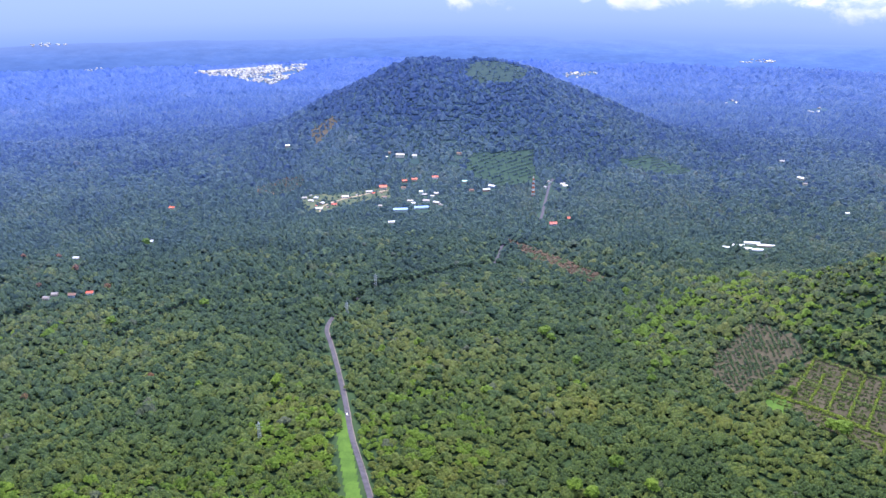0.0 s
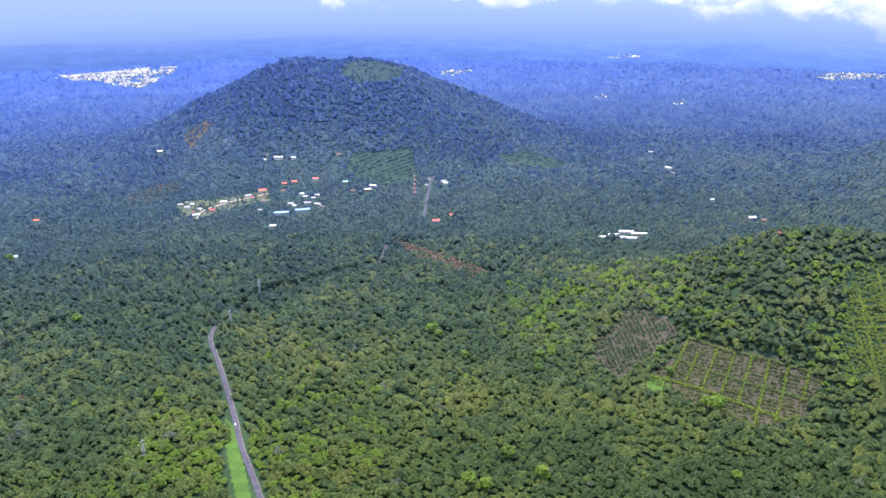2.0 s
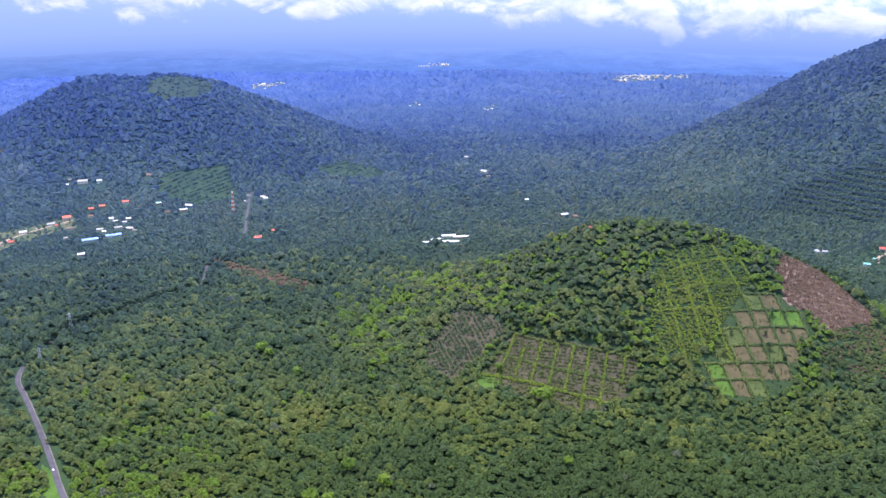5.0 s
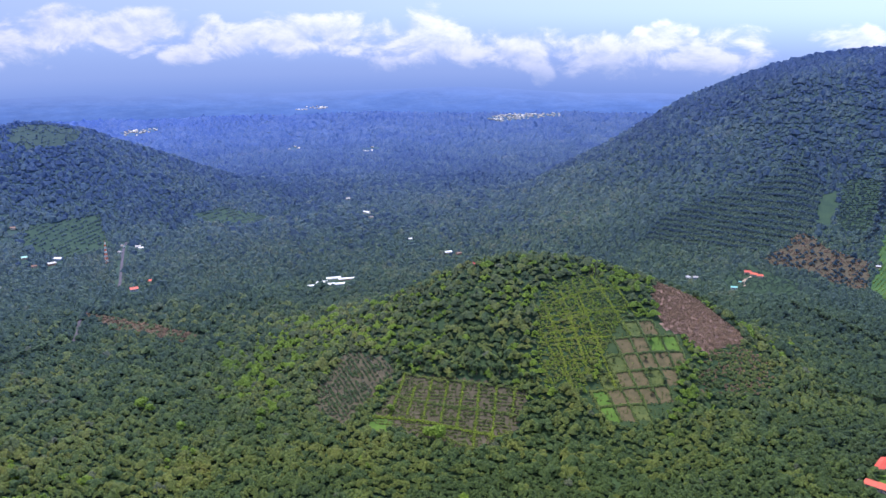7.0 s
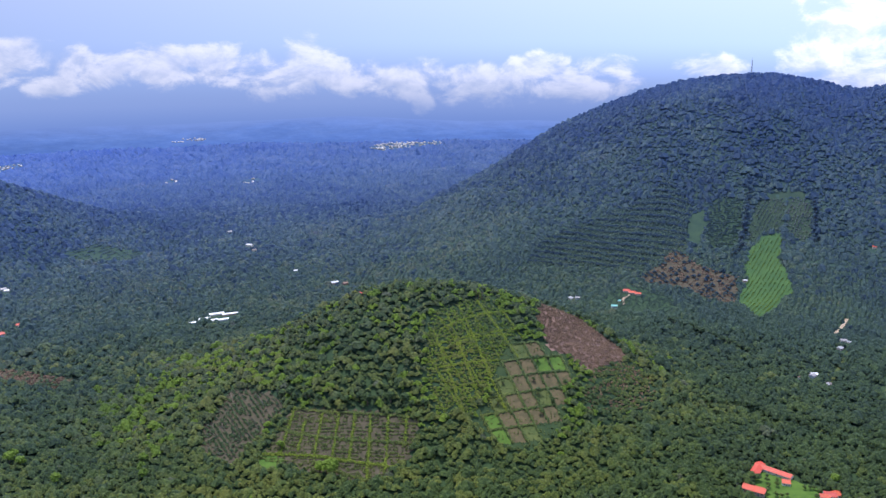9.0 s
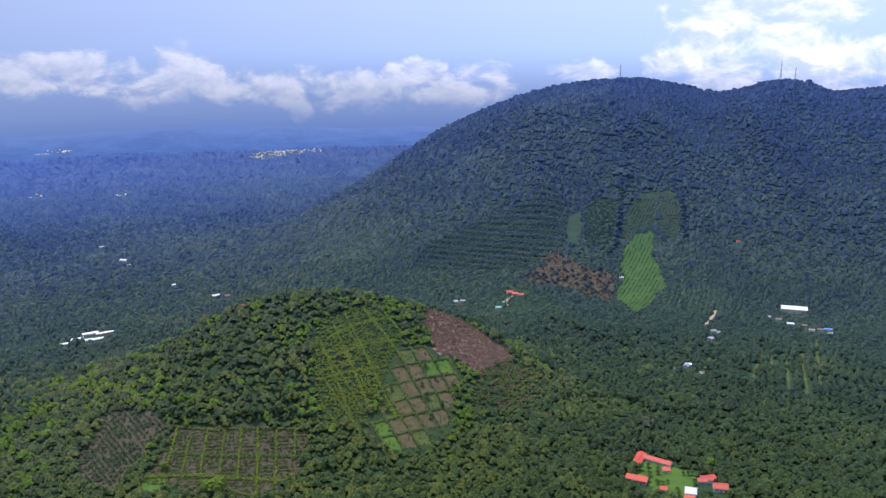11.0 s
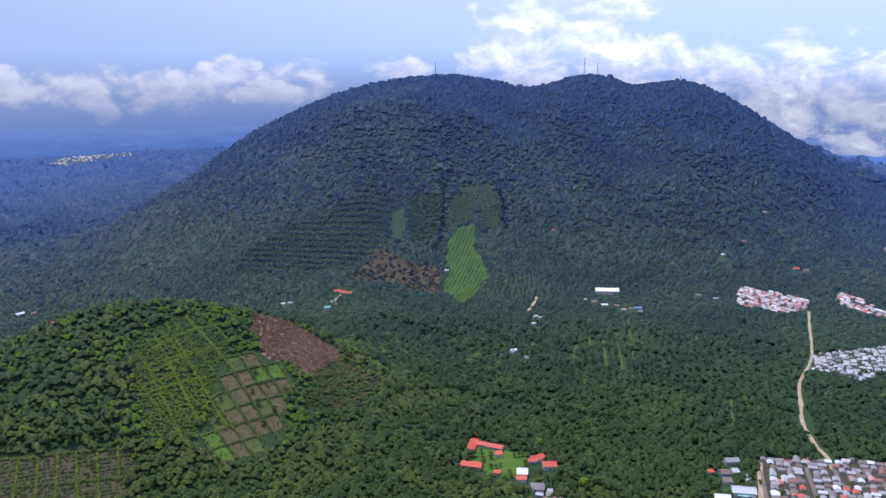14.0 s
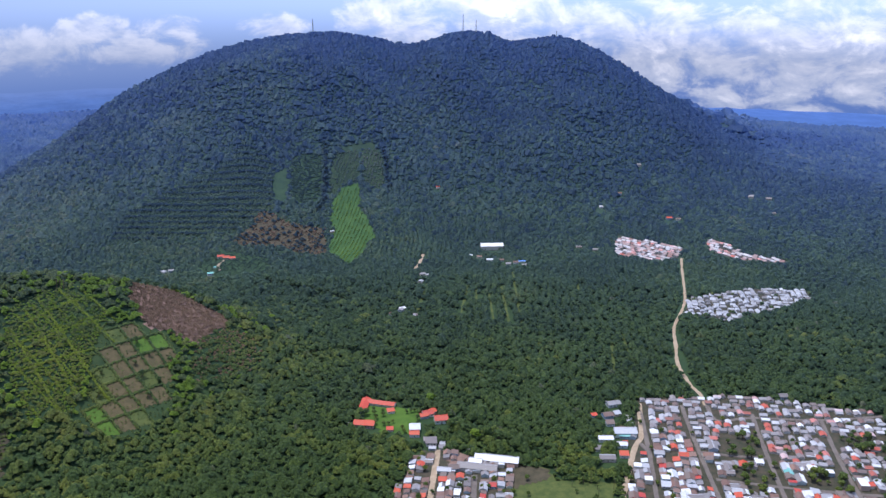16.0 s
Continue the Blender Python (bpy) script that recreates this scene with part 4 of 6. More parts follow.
planted(CUT_STRIP, 140, 11.0, 9.0, 4.0, M_WOOD_NEAR, "green regrowth on the cut strip", COARSE, 0.4, 2.0)


# ---- fields, roads, hedges ----
M_SOIL = earthy("tilled_soil", (0.045, 0.042, 0.024), (0.095, 0.078, 0.048), 0.12, 0.8, airlight=0.15)
M_FIELD = earthy("field_green", (0.028, 0.07, 0.014), (0.058, 0.115, 0.02), 0.03, 0.5)
M_TERRACE = earthy("terrace_green", (0.02, 0.04, 0.014), (0.042, 0.066, 0.02), 0.05, 0.5)
M_VILLAGE = earthy("village_ground", (0.03, 0.06, 0.018), (0.12, 0.12, 0.055), 0.06, 0.4)
M_PLOT = earthy("garden_soil", (0.06, 0.056, 0.024), (0.125, 0.095, 0.045), 0.12, 0.8)
M_PINK = earthy("dry_red_soil", (0.16, 0.10, 0.075), (0.27, 0.175, 0.135), 0.1, 0.7)
M_GRASS = earthy("meadow_grass", (0.04, 0.085, 0.012), (0.085, 0.15, 0.02), 0.06, 0.6)
M_OLIVE = earthy("olive_crop", (0.042, 0.066, 0.018), (0.10, 0.115, 0.03), 0.1, 0.5)
M_CROP = earthy("grey_green_crop", (0.02, 0.042, 0.016), (0.04, 0.07, 0.024), 0.05, 0.3)
M_ASPHALT = earthy("asphalt", (0.055, 0.05, 0.055), (0.10, 0.09, 0.10), 0.15, 2.0, 0.85)
M_DIRT = earthy("dirt_track", (0.26, 0.19, 0.12), (0.42, 0.33, 0.23), 0.15, 1.2)
M_STREET = earthy("worn_street", (0.11, 0.09, 0.08), (0.18, 0.155, 0.13), 0.1, 1.0)
M_YARD = earthy("town_ground", (0.028, 0.04, 0.02), (0.085, 0.065, 0.045), 0.1, 0.7)
M_GREY_BARK = earthy("weathered_bark", (0.1, 0.085, 0.068), (0.19, 0.165, 0.135), 0.4, 2.0)


def patch(name, poly, step, mat, label, lift=0.5, category="field"):
    """A piece of open ground laid over the land, with a ragged edge."""
    px, py = np.array(poly, float).T
    xs, ys = np.arange(px.min(), px.max() + step, step), np.arange(py.min(), py.max() + step, step)
    X, Y = np.meshgrid(xs, ys, indexing="ij")
    C = inside(X[:-1, :-1] + step / 2, Y[:-1, :-1] + step / 2, poly)
    wob = step * 0.3
    X2, Y2 = X + wob * noise2(X, Y, step * 2.3, 51), Y + wob * noise2(X, Y, step * 2.3, 52)
    i, j = np.nonzero(C)
    n = len(ys)
    q = np.stack([i * n + j, (i + 1) * n + j, (i + 1) * n + j + 1, i * n + j + 1], -1)
    used, inv = np.unique(q, return_inverse=True)
    v = np.stack([X2, Y2, height(X2, Y2) + lift], -1).reshape(-1, 3)[used]
    return soup(name, v, inv.reshape(q.shape), mat, label, category, "structure")


def smooth_line(pts, pace=7.0):
    """Points every few metres along a rounded line through the given ones."""
    p = np.array(pts, float)
    p = np.vstack([2 * p[0] - p[1], p, 2 * p[-1] - p[-2]])
    out = []
    for k in range(1, len(p) - 2):
        a, b, c, d = p[k - 1:k + 3]
        n = max(2, int(np.hypot(*(c - b)) / pace))
        for t in np.arange(n) / n:
            out.append(0.5 * (2 * b + (c - a) * t + (2 * a - 5 * b + 4 * c - d) * t * t + (3 * b - a - 3 * c + d) * t ** 3))
    out.append(p[-2])
    return np.array(out)


def ribbon(name, pts, width, mat, label="", lift=0.8, category="road", parent=None, offset=0.0, rag=0.0):
    c = smooth_line(pts)
    t = np.gradient(c, axis=0)
    t /= np.hypot(t[:, 0], t[:, 1])[:, None] + 1e-9
    side = np.stack([t[:, 1], -t[:, 0]], -1)
    half = width / 2 + (rag * noise2(c[:, 0], c[:, 1], 9, 61) if rag else 0) * np.ones(len(c))
    rows = []
    for u in (-1.0, -0.4, 0.4, 1.0):
        p = c + side * (offset + u * half)[:, None]
        rows.append(np.column_stack([p, height(p[:, 0], p[:, 1]) + lift - (0.25 if abs(u) == 1 else 0)]))
    v = np.stack(rows, 1).reshape(-1, 3)
    n, m = len(c), 4
    i, j = np.meshgrid(np.arange(n - 1), np.arange(m - 1), indexing="ij")
    f = np.stack([i * m + j, i * m + j + 1, (i + 1) * m + j + 1, (i + 1) * m + j], -1).reshape(-1, 4)[:, ::-1]
    return soup(name, v, f, mat, label, category, "structure" if parent is None else "", parent=parent)


ribbon("road", MAIN_ROAD, 5.6, M_ASPHALT, "grey two-lane asphalt country road through forest", 1.0)
ribbon("road_shoulder", MAIN_ROAD[:10], 1.3, M_STREET, "pale dirt shoulder beside the asphalt", 0.9, offset=3.4, rag=0.4)
ribbon("dirt_road", DIRT_ROAD, 5.2, M_DIRT, "pale winding dirt road up to the settlement", 0.9, rag=0.9)
for k, line in enumerate(STREETS):
    ribbon("street", line, 5.6 if k < 8 else 7.0, M_DIRT if k in (8, 10) else M_STREET, "worn pale street between houses", 1.0, "street", rag=0.5)
for lane in LANES:
    ribbon("farm_lane", lane, 4.5, M_OLIVE, "grassy lane between planted trees", 0.6, "lane", rag=1.0)
ribbon("dirt_lane", DIRT_LANE, 6.5, M_DIRT, "short pale dirt lane between trees", 0.7, "lane", rag=1.0)
ribbon("garden_path", [(1342, 1166), (1320, 1160), (1300, 1148), (1282, 1128)], 4.5, M_DIRT, "pale garden path below the red-roofed house", 0.9, "path", rag=1.0)
patch("village_ground", VILLAGE_GREEN, 5.0, M_VILLAGE, "pale trodden ground and grass in the village", 0.5, "ground")
ribbon("village_lane", VILLAGE_LANE, 5.0, M_DIRT, "pale dirt lane through the village", 0.9, "lane", rag=0.8)
patch("field", BROWN_PASTURE, 5.0, M_SOIL, "bare brown corner of the pasture", 0.8)
patch("field", GRASS_VERGE, 2.5, M_GRASS, "bright green grass verge beside the road")
patch("field", STICK_FIELD, 8, M_SOIL, "cleared grey-brown field with felled branches")
patch("field", LOWER_PLOT, 8, M_SOIL, "brown tilled plot between yellow-green hedges")
patch("field", UPPER_PLOT, 5.0, M_TERRACE, "low grass and weeds between the garden plots", 0.35)
patch("field", BRIGHT_LAWN, 4.8, M_GRASS, "small bright grass corner beside the plots", 0.7)
patch("field", BROWN_FIELD, 8, M_PINK, "dry reddish-brown cleared slope on the hill")
patch("field", GREEN_FIELD, 5, M_FIELD, "bright green crop field at the mountain foot")
patch("field", GREEN_STRIP, 6, M_TERRACE, "light green planted strip on the mountain slope")
patch("field", OLIVE_PLOT, 6.0, M_TERRACE, "dull green terraced plot high on the mountain slope")
patch("field", TOP_STRIP, 6.0, M_TERRACE, "yellowish dry strip above the terraced plots")
patch("field", GREY_GREEN_PLOT, 6, M_CROP, "grey-green planted plot on the mountain slope")
patch("field", SMALL_CLEARING, 5, M_CROP, "small grassy clearing on the mountain slope")
patch("field", BROWN_CLEARING, 6, M_SOIL, "brown cleared ground with scattered trees")
patch("field", COMPOUND_LAWN, 8, M_CROP, "dark green lawn round the red-roofed compound")
patch("field", ESTATE_LAWN, 6.4, M_GRASS, "bright green garden lawn of the estate")
patch("field", PASTURE, 8, M_OLIVE, "green and brown pasture at the town edge")
patch("field", SCHOOLYARD, 4.8, M_PINK, "bare earth sports yard at the town edge", 0.9)
patch("field", FIELD_A, 12.8, M_CROP, "smooth green crop field on the hill foot")
patch("field", FIELD_B, 12.8, M_CROP, "smooth green crop field in the valley")
patch("field", HILL_MEADOW, 12, M_TERRACE, "light green meadow near the hilltop")
patch("field", BARE_SLOPE, 8, M_SOIL, "bare brown slope on the hill")
patch("field", CUT_STRIP, 9.6, M_SOIL, "brown cut strip through the forest")
patch("town_ground", TOWN, 9.6, M_YARD, "trodden earth between the town houses", 0.4, "ground")
patch("town_ground", TOWN_WEST, 9.6, M_YARD, "trodden earth between the houses", 0.4, "ground")
for poly in (SUBURB_1, SUBURB_2, SUBURB_3):
    patch("town_ground", poly, 11.0, M_YARD, "bare ground between close rows of houses", 0.4, "ground")


def hedge(pts, size, mat, label, gap=1.3, group="hedges on the hill"):
    c = smooth_line(pts, size * gap)
    x, y = c[:, 0] + rng.normal(0, 0.5, len(c)), c[:, 1] + rng.normal(0, 0.5, len(c))
    s = size * rng.uniform(0.8, 1.25, len(c))
    v, f = scatter(COARSE, x, y, height(x, y) + 0.4 + s * 0.3, s, s * 1.1, rng)
    return tagged(soup("hedge", v, f, mat, label, "hedge"), group=group)


for k, line in enumerate(LOWER_HEDGES):
    hedge(line, 1.9 if k < 8 else 2.4, M_HEDGE if k < 9 else M_COFFEE, "clipped yellow-green hedge between tilled plots", 0.95)
for line in YELLOW_HEDGES:
    hedge(line, 1.9, M_HEDGE, "yellow-green hedge across the hillside", 1.0)
pick = random.Random(8)
for along in (0, 1):
    for k in range(-12, 12):
        run = []
        for u in np.arange(-12, 12, 0.25):
            p = plot_place(u, k) if along else plot_place(k, u)
            if bool(inside(np.array([p[0]]), np.array([p[1]]), YELLOW_SLOPE)[0]):
                run.append(p)
        if len(run) > 5 and pick.random() < 0.55:
            hedge(run[pick.randrange(3):], 1.4, M_HEDGE, "yellow-green hedge in the hillside grid", 1.05)

# the terraced garden plots: a grid of small fields with hedges between
PLOT_ROWS = {0: (0, 1), 1: (-1, 2), 2: (-2, 2), 3: (-3, 1), 4: (-4, 0), 5: (-4, -2)}
GREEN_PLOTS = {(1, 1), (2, 1), (-4, 4), (-4, 5)}
OLIVE_PLOTS = {(0, 0), (-2, 2), (-3, 3), (0, 3), (-2, 5)}
for j, (low, high) in PLOT_ROWS.items():
    for i in range(low, high + 1):
        e = 0.04
        quad = [plot_place(i + a, j + b) for a, b in ((e, e), (1 - e, e), (1 - e, 1 - e), (e, 1 - e))]
        mat, words = (M_GRASS, "bright green garden plot on the hill") if (i, j) in GREEN_PLOTS else (M_OLIVE, "olive garden plot on the hill") if (i, j) in OLIVE_PLOTS else (
            M_PLOT, "brown tilled garden plot on the hill")
        patch("garden_plot", quad, 3.0, mat, words, 0.7)
        hedge([plot_place(i + u, j) for u in np.linspace(0, 1, 4)], 2.0, M_WOOD_NEAR, "low green hedge between garden plots", 0.8)
        hedge([plot_place(i, j + u) for u in np.linspace(0, 1, 4)], 2.0, M_WOOD_NEAR, "low green hedge between garden plots", 0.9)
        if i == high:
            hedge([plot_place(i + 1, j + u) for u in np.linspace(0, 1, 4)], 2.0, M_WOOD_NEAR, "low green hedge between garden plots", 0.9)

# brush and crops standing in the fields
planted_fields = [(LOWER_PLOT, 128, 5.3, 3, 1.4, M_COFFEE, "dry olive stalks in rows on tilled plots", 0.4),
                  (LOWER_PLOT, 128, 6.0, 4.2, 2.0, M_COFFEE, "small green bushes in rows on tilled plots", 0.35),
                  (UPPER_PLOT, 40, 5.0, 4.0, 1.3, M_COFFEE, "low olive bushes in rows on the garden plots", 0.5),
                  (STICK_FIELD, 5, 7.6, 3.9, 1.7, M_GREY, "grey felled branches in rows", 0.35),
                  (STICK_FIELD, 5, 6.0, 4.0, 2.4, M_WOOD_DARK, "dark green regrowth among felled branches", 0.35),
                  (BROWN_FIELD, 35, 3.4, 2.9, 1.9, M_DRY, "dry reddish-brown brush covering the slope", 0.12),
                  (GREEN_FIELD, 70, 8.4, 4.4, 1.8, M_FRESH, "light green crop bushes in rows", 0.35),
                  (GREEN_STRIP, 70, 7.5, 4.6, 2.4, M_MID_OLIVE, "olive crop bushes in rows", 0.25),
                  (OLIVE_PLOT, 70, 8.0, 5.1, 2.6, M_GREY, "grey twiggy bushes in rows", 0.3),
                  (COMPOUND_LAWN, 20, 6.4, 5.2, 2.0, M_MID_DARK, "dark low bushes in rows round the compound", 0.3),
                  (GREY_GREEN_PLOT, -35, 7.6, 4.5, 2.9, M_MID_DARK, "dark bushes in rows", 0.2),
                  (BROWN_CLEARING, 20, 13.6, 12.5, 4.6, M_MOUNT, "dark trees scattered over cleared ground", 0.5),
                  (BROWN_CLEARING, 20, 6.8, 5.8, 2.4, M_DRY, "dry brown brush on cleared ground", 0.55),
                  (HILL_MEADOW, 60, 11, 9, 3.4, M_MID_GREEN, "scattered light bushes on the meadow", 0.45),
                  (FIELD_A, 60, 14, 7.5, 3, M_FAR, "low green crop in rows", 0.3),
                  (FIELD_B, 60, 14, 7.5, 3, M_FAR, "low green crop in rows", 0.3)]
for poly, along, gap, pace, size, mat, words, drop in planted_fields:
    x, y = rows_in(poly, along, gap, pace, 0.5)
    k = rng.uniform(0, 1, len(x)) > drop
    s = size * rng.uniform(0.7, 1.3, k.sum())
    crowns("plantation", COARSE, x[k], y[k], s, mat, words, 0.55, "plantation")


# felled trunks lying in the cleared field
px, py = np.array(STICK_FIELD, float).T
lie = random.Random(3)
for k in range(30):
    x, y = lie.uniform(px.min(), px.max()), lie.uniform(py.min(), py.max())
    if not bool(inside(np.array([x]), np.array([y]), STICK_FIELD)[0]):
        continue
    a, long = radians(-94 + lie.gauss(0, 6)), lie.uniform(12, 36)
    n = 8
    t = np.linspace(-0.5, 0.5, n)
    cx, cy = x + t * long * math.cos(a), y + t * long * math.sin(a) + 0.6 * np.sin(t * 7 + k)
    thick = 0.36 * (1.15 - 0.8 * (t + 0.5))
    ang = np.arange(6) * math.tau / 6
    rings = np.stack([np.stack([cx[i] - np.sin(a) * np.cos(ang) * thick[i], cy[i] + np.cos(a) * np.cos(ang) * thick[i],
                                float(height(cx[i], cy[i])) + 0.9 + np.sin(ang) * thick[i]], -1) for i in range(n)])
    f = [(i * 6 + j, i * 6 + (j + 1) % 6, (i + 1) * 6 + (j + 1) % 6, (i + 1) * 6 + j) for i in range(n - 1) for j in range(6)]
    tagged(soup("felled_trunk", rings.reshape(-1, 3), f, M_GREY_BARK, "pale grey felled trunk on the cleared field", "tree trunk"), group="felled trunks in the field")


# ---- houses ----
def part(name, bm, mat, parent, label=""):
    me = bpy.data.meshes.new(name)
    bm.to_mesh(me)
    bm.free()
    me.materials.append(mat)
    ob = new(name, me)
    ob.parent = parent
    return tagged(ob, label)


def box(bm, x0, x1, y0, y1, z0, z1):
    vs = [bm.verts.new(p) for p in ((x0, y0, z0), (x1, y0, z0), (x1, y1, z0), (x0, y1, z0), (x0, y0, z1), (x1, y0, z1), (x1, y1, z1), (x0, y1, z1))]
    for q in ((0, 3, 2, 1), (4, 5, 6, 7), (0, 1, 5, 4), (1, 2, 6, 5), (2, 3, 7, 6), (3, 0, 4, 7)):
        bm.faces.new([vs[k] for k in q])


def prism(bm, profile, x0, x1):
    """A solid whose outline in y and z runs along x."""
    a = [bm.verts.new((x0, y, z)) for y, z in profile]
    b = [bm.verts.new((x1, y, z)) for y, z in profile]
    n = len(profile)
    bm.faces.new(a[::-1])
    bm.faces.new(b)
    for k in range(n):
        bm.faces.new((a[k], a[(k + 1) % n], b[(k + 1) % n], b[k]))


def painted(name, tones, rough=0.6, metal=0.0, ribs=0.0):
    m, net, shader = material(name)
    pick = net.node("ShaderNodeObjectInfo").outputs["Random"]
    where = place(net)
    base = net.ramp(pick, tones)
    grime = net.span(net.noise(where, 0.35, 5, 0.7), 0.45, 0.8)
    net.put(net.mix(net.math("MULTIPLY", grime, 0.45), base, rgb(0.16, 0.12, 0.09)), shader.inputs["Base Color"])
    shader.inputs["Roughness"].default_value, shader.inputs["Metallic"].default_value = rough, metal
    relief(net, shader, net.noise(where, 2.5, 3), 0.08, 0.4)
    return m


M_WALL = painted("plaster", [(0.0, (0.62, 0.58, 0.5)), (0.3, (0.45, 0.42, 0.37)), (0.5, (0.32, 0.2, 0.16)), (0.65, (0.5, 0.55, 0.5)), (0.8, (0.2, 0.27, 0.36)), (1.0, (0.66, 0.63, 0.56))], 0.85)
M_ZINC = painted("zinc_sheet", [(0.0, (0.62, 0.64, 0.68)), (0.12, (0.42, 0.43, 0.46)), (0.26, (0.25, 0.245, 0.255)), (0.42, (0.14, 0.12, 0.115)), (0.58, (0.20, 0.17, 0.16)), (0.74, (0.30, 0.30, 0.32)), (0.88, (0.5, 0.51, 0.54)), (1.0, (0.68, 0.69, 0.72))], 0.5)
M_RUST = painted("old_tile", [(0.0, (0.12, 0.07, 0.055)), (0.4, (0.18, 0.10, 0.08)), (0.7, (0.15, 0.12, 0.105)), (1.0, (0.24, 0.13, 0.095))], 0.85)
M_RED = painted("red_roof", [(0.0, (0.45, 0.045, 0.018)), (0.5, (0.48, 0.075, 0.025)), (1.0, (0.38, 0.035, 0.028))], 0.6)
M_TEAL = painted("teal_roof", [(0.0, (0.12, 0.38, 0.34)), (1.0, (0.2, 0.45, 0.42))], 0.5)
M_BLUE = painted("blue_roof", [(0.0, (0.08, 0.22, 0.6)), (1.0, (0.12, 0.3, 0.65))], 0.5)
M_WHITE = painted("white_sheet", [(0.0, (0.66, 0.67, 0.68)), (1.0, (0.74, 0.74, 0.74))], 0.5)
M_DARK = painted("shadowed_glass", [(0.0, (0.02, 0.025, 0.03)), (1.0, (0.05, 0.055, 0.06))], 0.2)
M_DOOR = painted("door_paint", [(0.0, (0.14, 0.07, 0.04)), (0.5, (0.08, 0.11, 0.16)), (1.0, (0.2, 0.2, 0.19))], 0.6)
M_STEEL = painted("galvanised_steel", [(0.0, (0.45, 0.46, 0.47)), (1.0, (0.55, 0.56, 0.57))], 0.45, 0.6)
M_ORANGE = painted("orange_paint", [(0.0, (0.65, 0.16, 0.05)), (1.0, (0.6, 0.14, 0.05))], 0.6)
SPARE = Matrix.Translation((0, -2000, -500))


def house(w, d, h, roof, mat, label, category="house", name="house", wall_mat=None):
    """A block house at the origin: ridge along x, front to -y. roof: gable, shed or flat."""
    base = tagged(new(name), label, category)
    lip = 0.45
    bm = bmesh.new()
    if roof == "gable":
        p = h + d * 0.2
        prism(bm, [(-d / 2, -1.5), (d / 2, -1.5), (d / 2, h), (0, p), (-d / 2, h)], -w / 2, w / 2)
    elif roof == "shed":
        p = h + d * 0.16
        prism(bm, [(-d / 2, -1.5), (d / 2, -1.5), (d / 2, p), (-d / 2, h)], -w / 2, w / 2)
    else:
        box(bm, -w / 2, w / 2, -d / 2, d / 2, -1.5, h)
    part("wall", bm, wall_mat or M_WALL, base)
    e = w / 2 + lip
    if roof == "gable":
        s = 0.4
        for sign in (-1, 1):
            bm = bmesh.new()
            prof = [(0, p + 0.05), (sign * (d / 2 + lip), h - lip * s + 0.05), (sign * (d / 2 + lip), h - lip * s + 0.2), (0, p + 0.2)]
            prism(bm, prof if sign < 0 else prof[::-1], -e, e)
            part("roof_slope", bm, mat, base)
        bm = bmesh.new()
        box(bm, -e, e, -0.18, 0.18, p + 0.14, p + 0.27)
        part("ridge_cap", bm, mat, base)
    elif roof == "shed":
        bm = bmesh.new()
        s = (p - h) / d
        prism(bm, [(-d / 2 - lip, h - lip * s + 0.05), (d / 2 + lip, p + lip * s + 0.05), (d / 2 + lip, p + lip * s + 0.2), (-d / 2 - lip, h - lip * s + 0.2)], -e, e)
        part("roof", bm, mat, base)
    else:
        bm = bmesh.new()
        box(bm, -w / 2 - 0.1, w / 2 + 0.1, -d / 2 - 0.1, d / 2 + 0.1, h + 0.01, h + 0.25)
        part("roof", bm, mat, base)
    bm = bmesh.new()
    box(bm, -0.5, 0.5, -d / 2 - 0.07, -d / 2 + 0.05, 0, 2.05)
    part("door", bm, M_DOOR, base)
    for k in (-0.3, 0.3):
        bm = bmesh.new()
        box(bm, k * w - 0.6, k * w + 0.6, -d / 2 - 0.06, -d / 2 + 0.05, 1.0, 2.1)
        pane = part("window", bm, M_DARK, base)
        bm = bmesh.new()
        box(bm, k * w - 0.75, k * w + 0.75, -d / 2 - 0.2, -d / 2 - 0.065, 0.86, 0.98)
        part("sill", bm, M_WHITE, pane)
    return base


def on_ground(x, y, turn, lift=0.5, size=1.0):
    """A pose that stands on the land. turn: degrees anticlockwise."""
    return pose(x, y, float(height(x, y)) + lift, 0, 0, turn) @ Matrix.Scale(size, 4)


ZG = house(9.5, 8, 2.9, "gable", M_ZINC, "block house with a grey and white zinc gable roof")
ZS = house(8.5, 7.5, 2.8, "shed", M_ZINC, "small block house with a sloping zinc roof")
ZL = house(14, 8.5, 3.2, "gable", M_ZINC, "long block house with a zinc gable roof")
TG = house(10, 8.5, 2.9, "gable", M_RUST, "old house with a dark brown tiled roof")
TS = house(8, 7, 2.7, "shed", M_RUST, "small house with a rusty brown roof")
RG = house(10.5, 9, 3.0, "gable", M_RED, "house with a bright red-orange gable roof")
RS = house(8, 6.5, 2.8, "shed", M_RED, "small house with a red sloping roof")
FG = house(9, 9, 5.6, "flat", M_WHITE, "two-storey block house with a white flat roof")
TE = house(11, 8.5, 3.0, "gable", M_TEAL, "house with a teal green gable roof")
LONG_BLUE = house(26, 9, 3.4, "gable", M_BLUE, "long shed with a bright blue roof", "shed", "shed")
LONG_WHITE = house(40, 12, 4.0, "gable", M_WHITE, "long white-roofed farm shed", "shed", "shed")
LONG_GREY = house(40, 12, 4.0, "gable", M_ZINC, "long school building with a grey zinc roof", "school building", "school_building")
MILL = house(30, 13, 5.5, "gable", M_WHITE, "large pale warehouse with a white gable roof", "warehouse", "warehouse")
TEMPLATES = [ZG, ZS, ZL, TG, TS, RG, RS, FG, TE, LONG_BLUE, LONG_WHITE, LONG_GREY, MILL]
draw = random.Random(5)


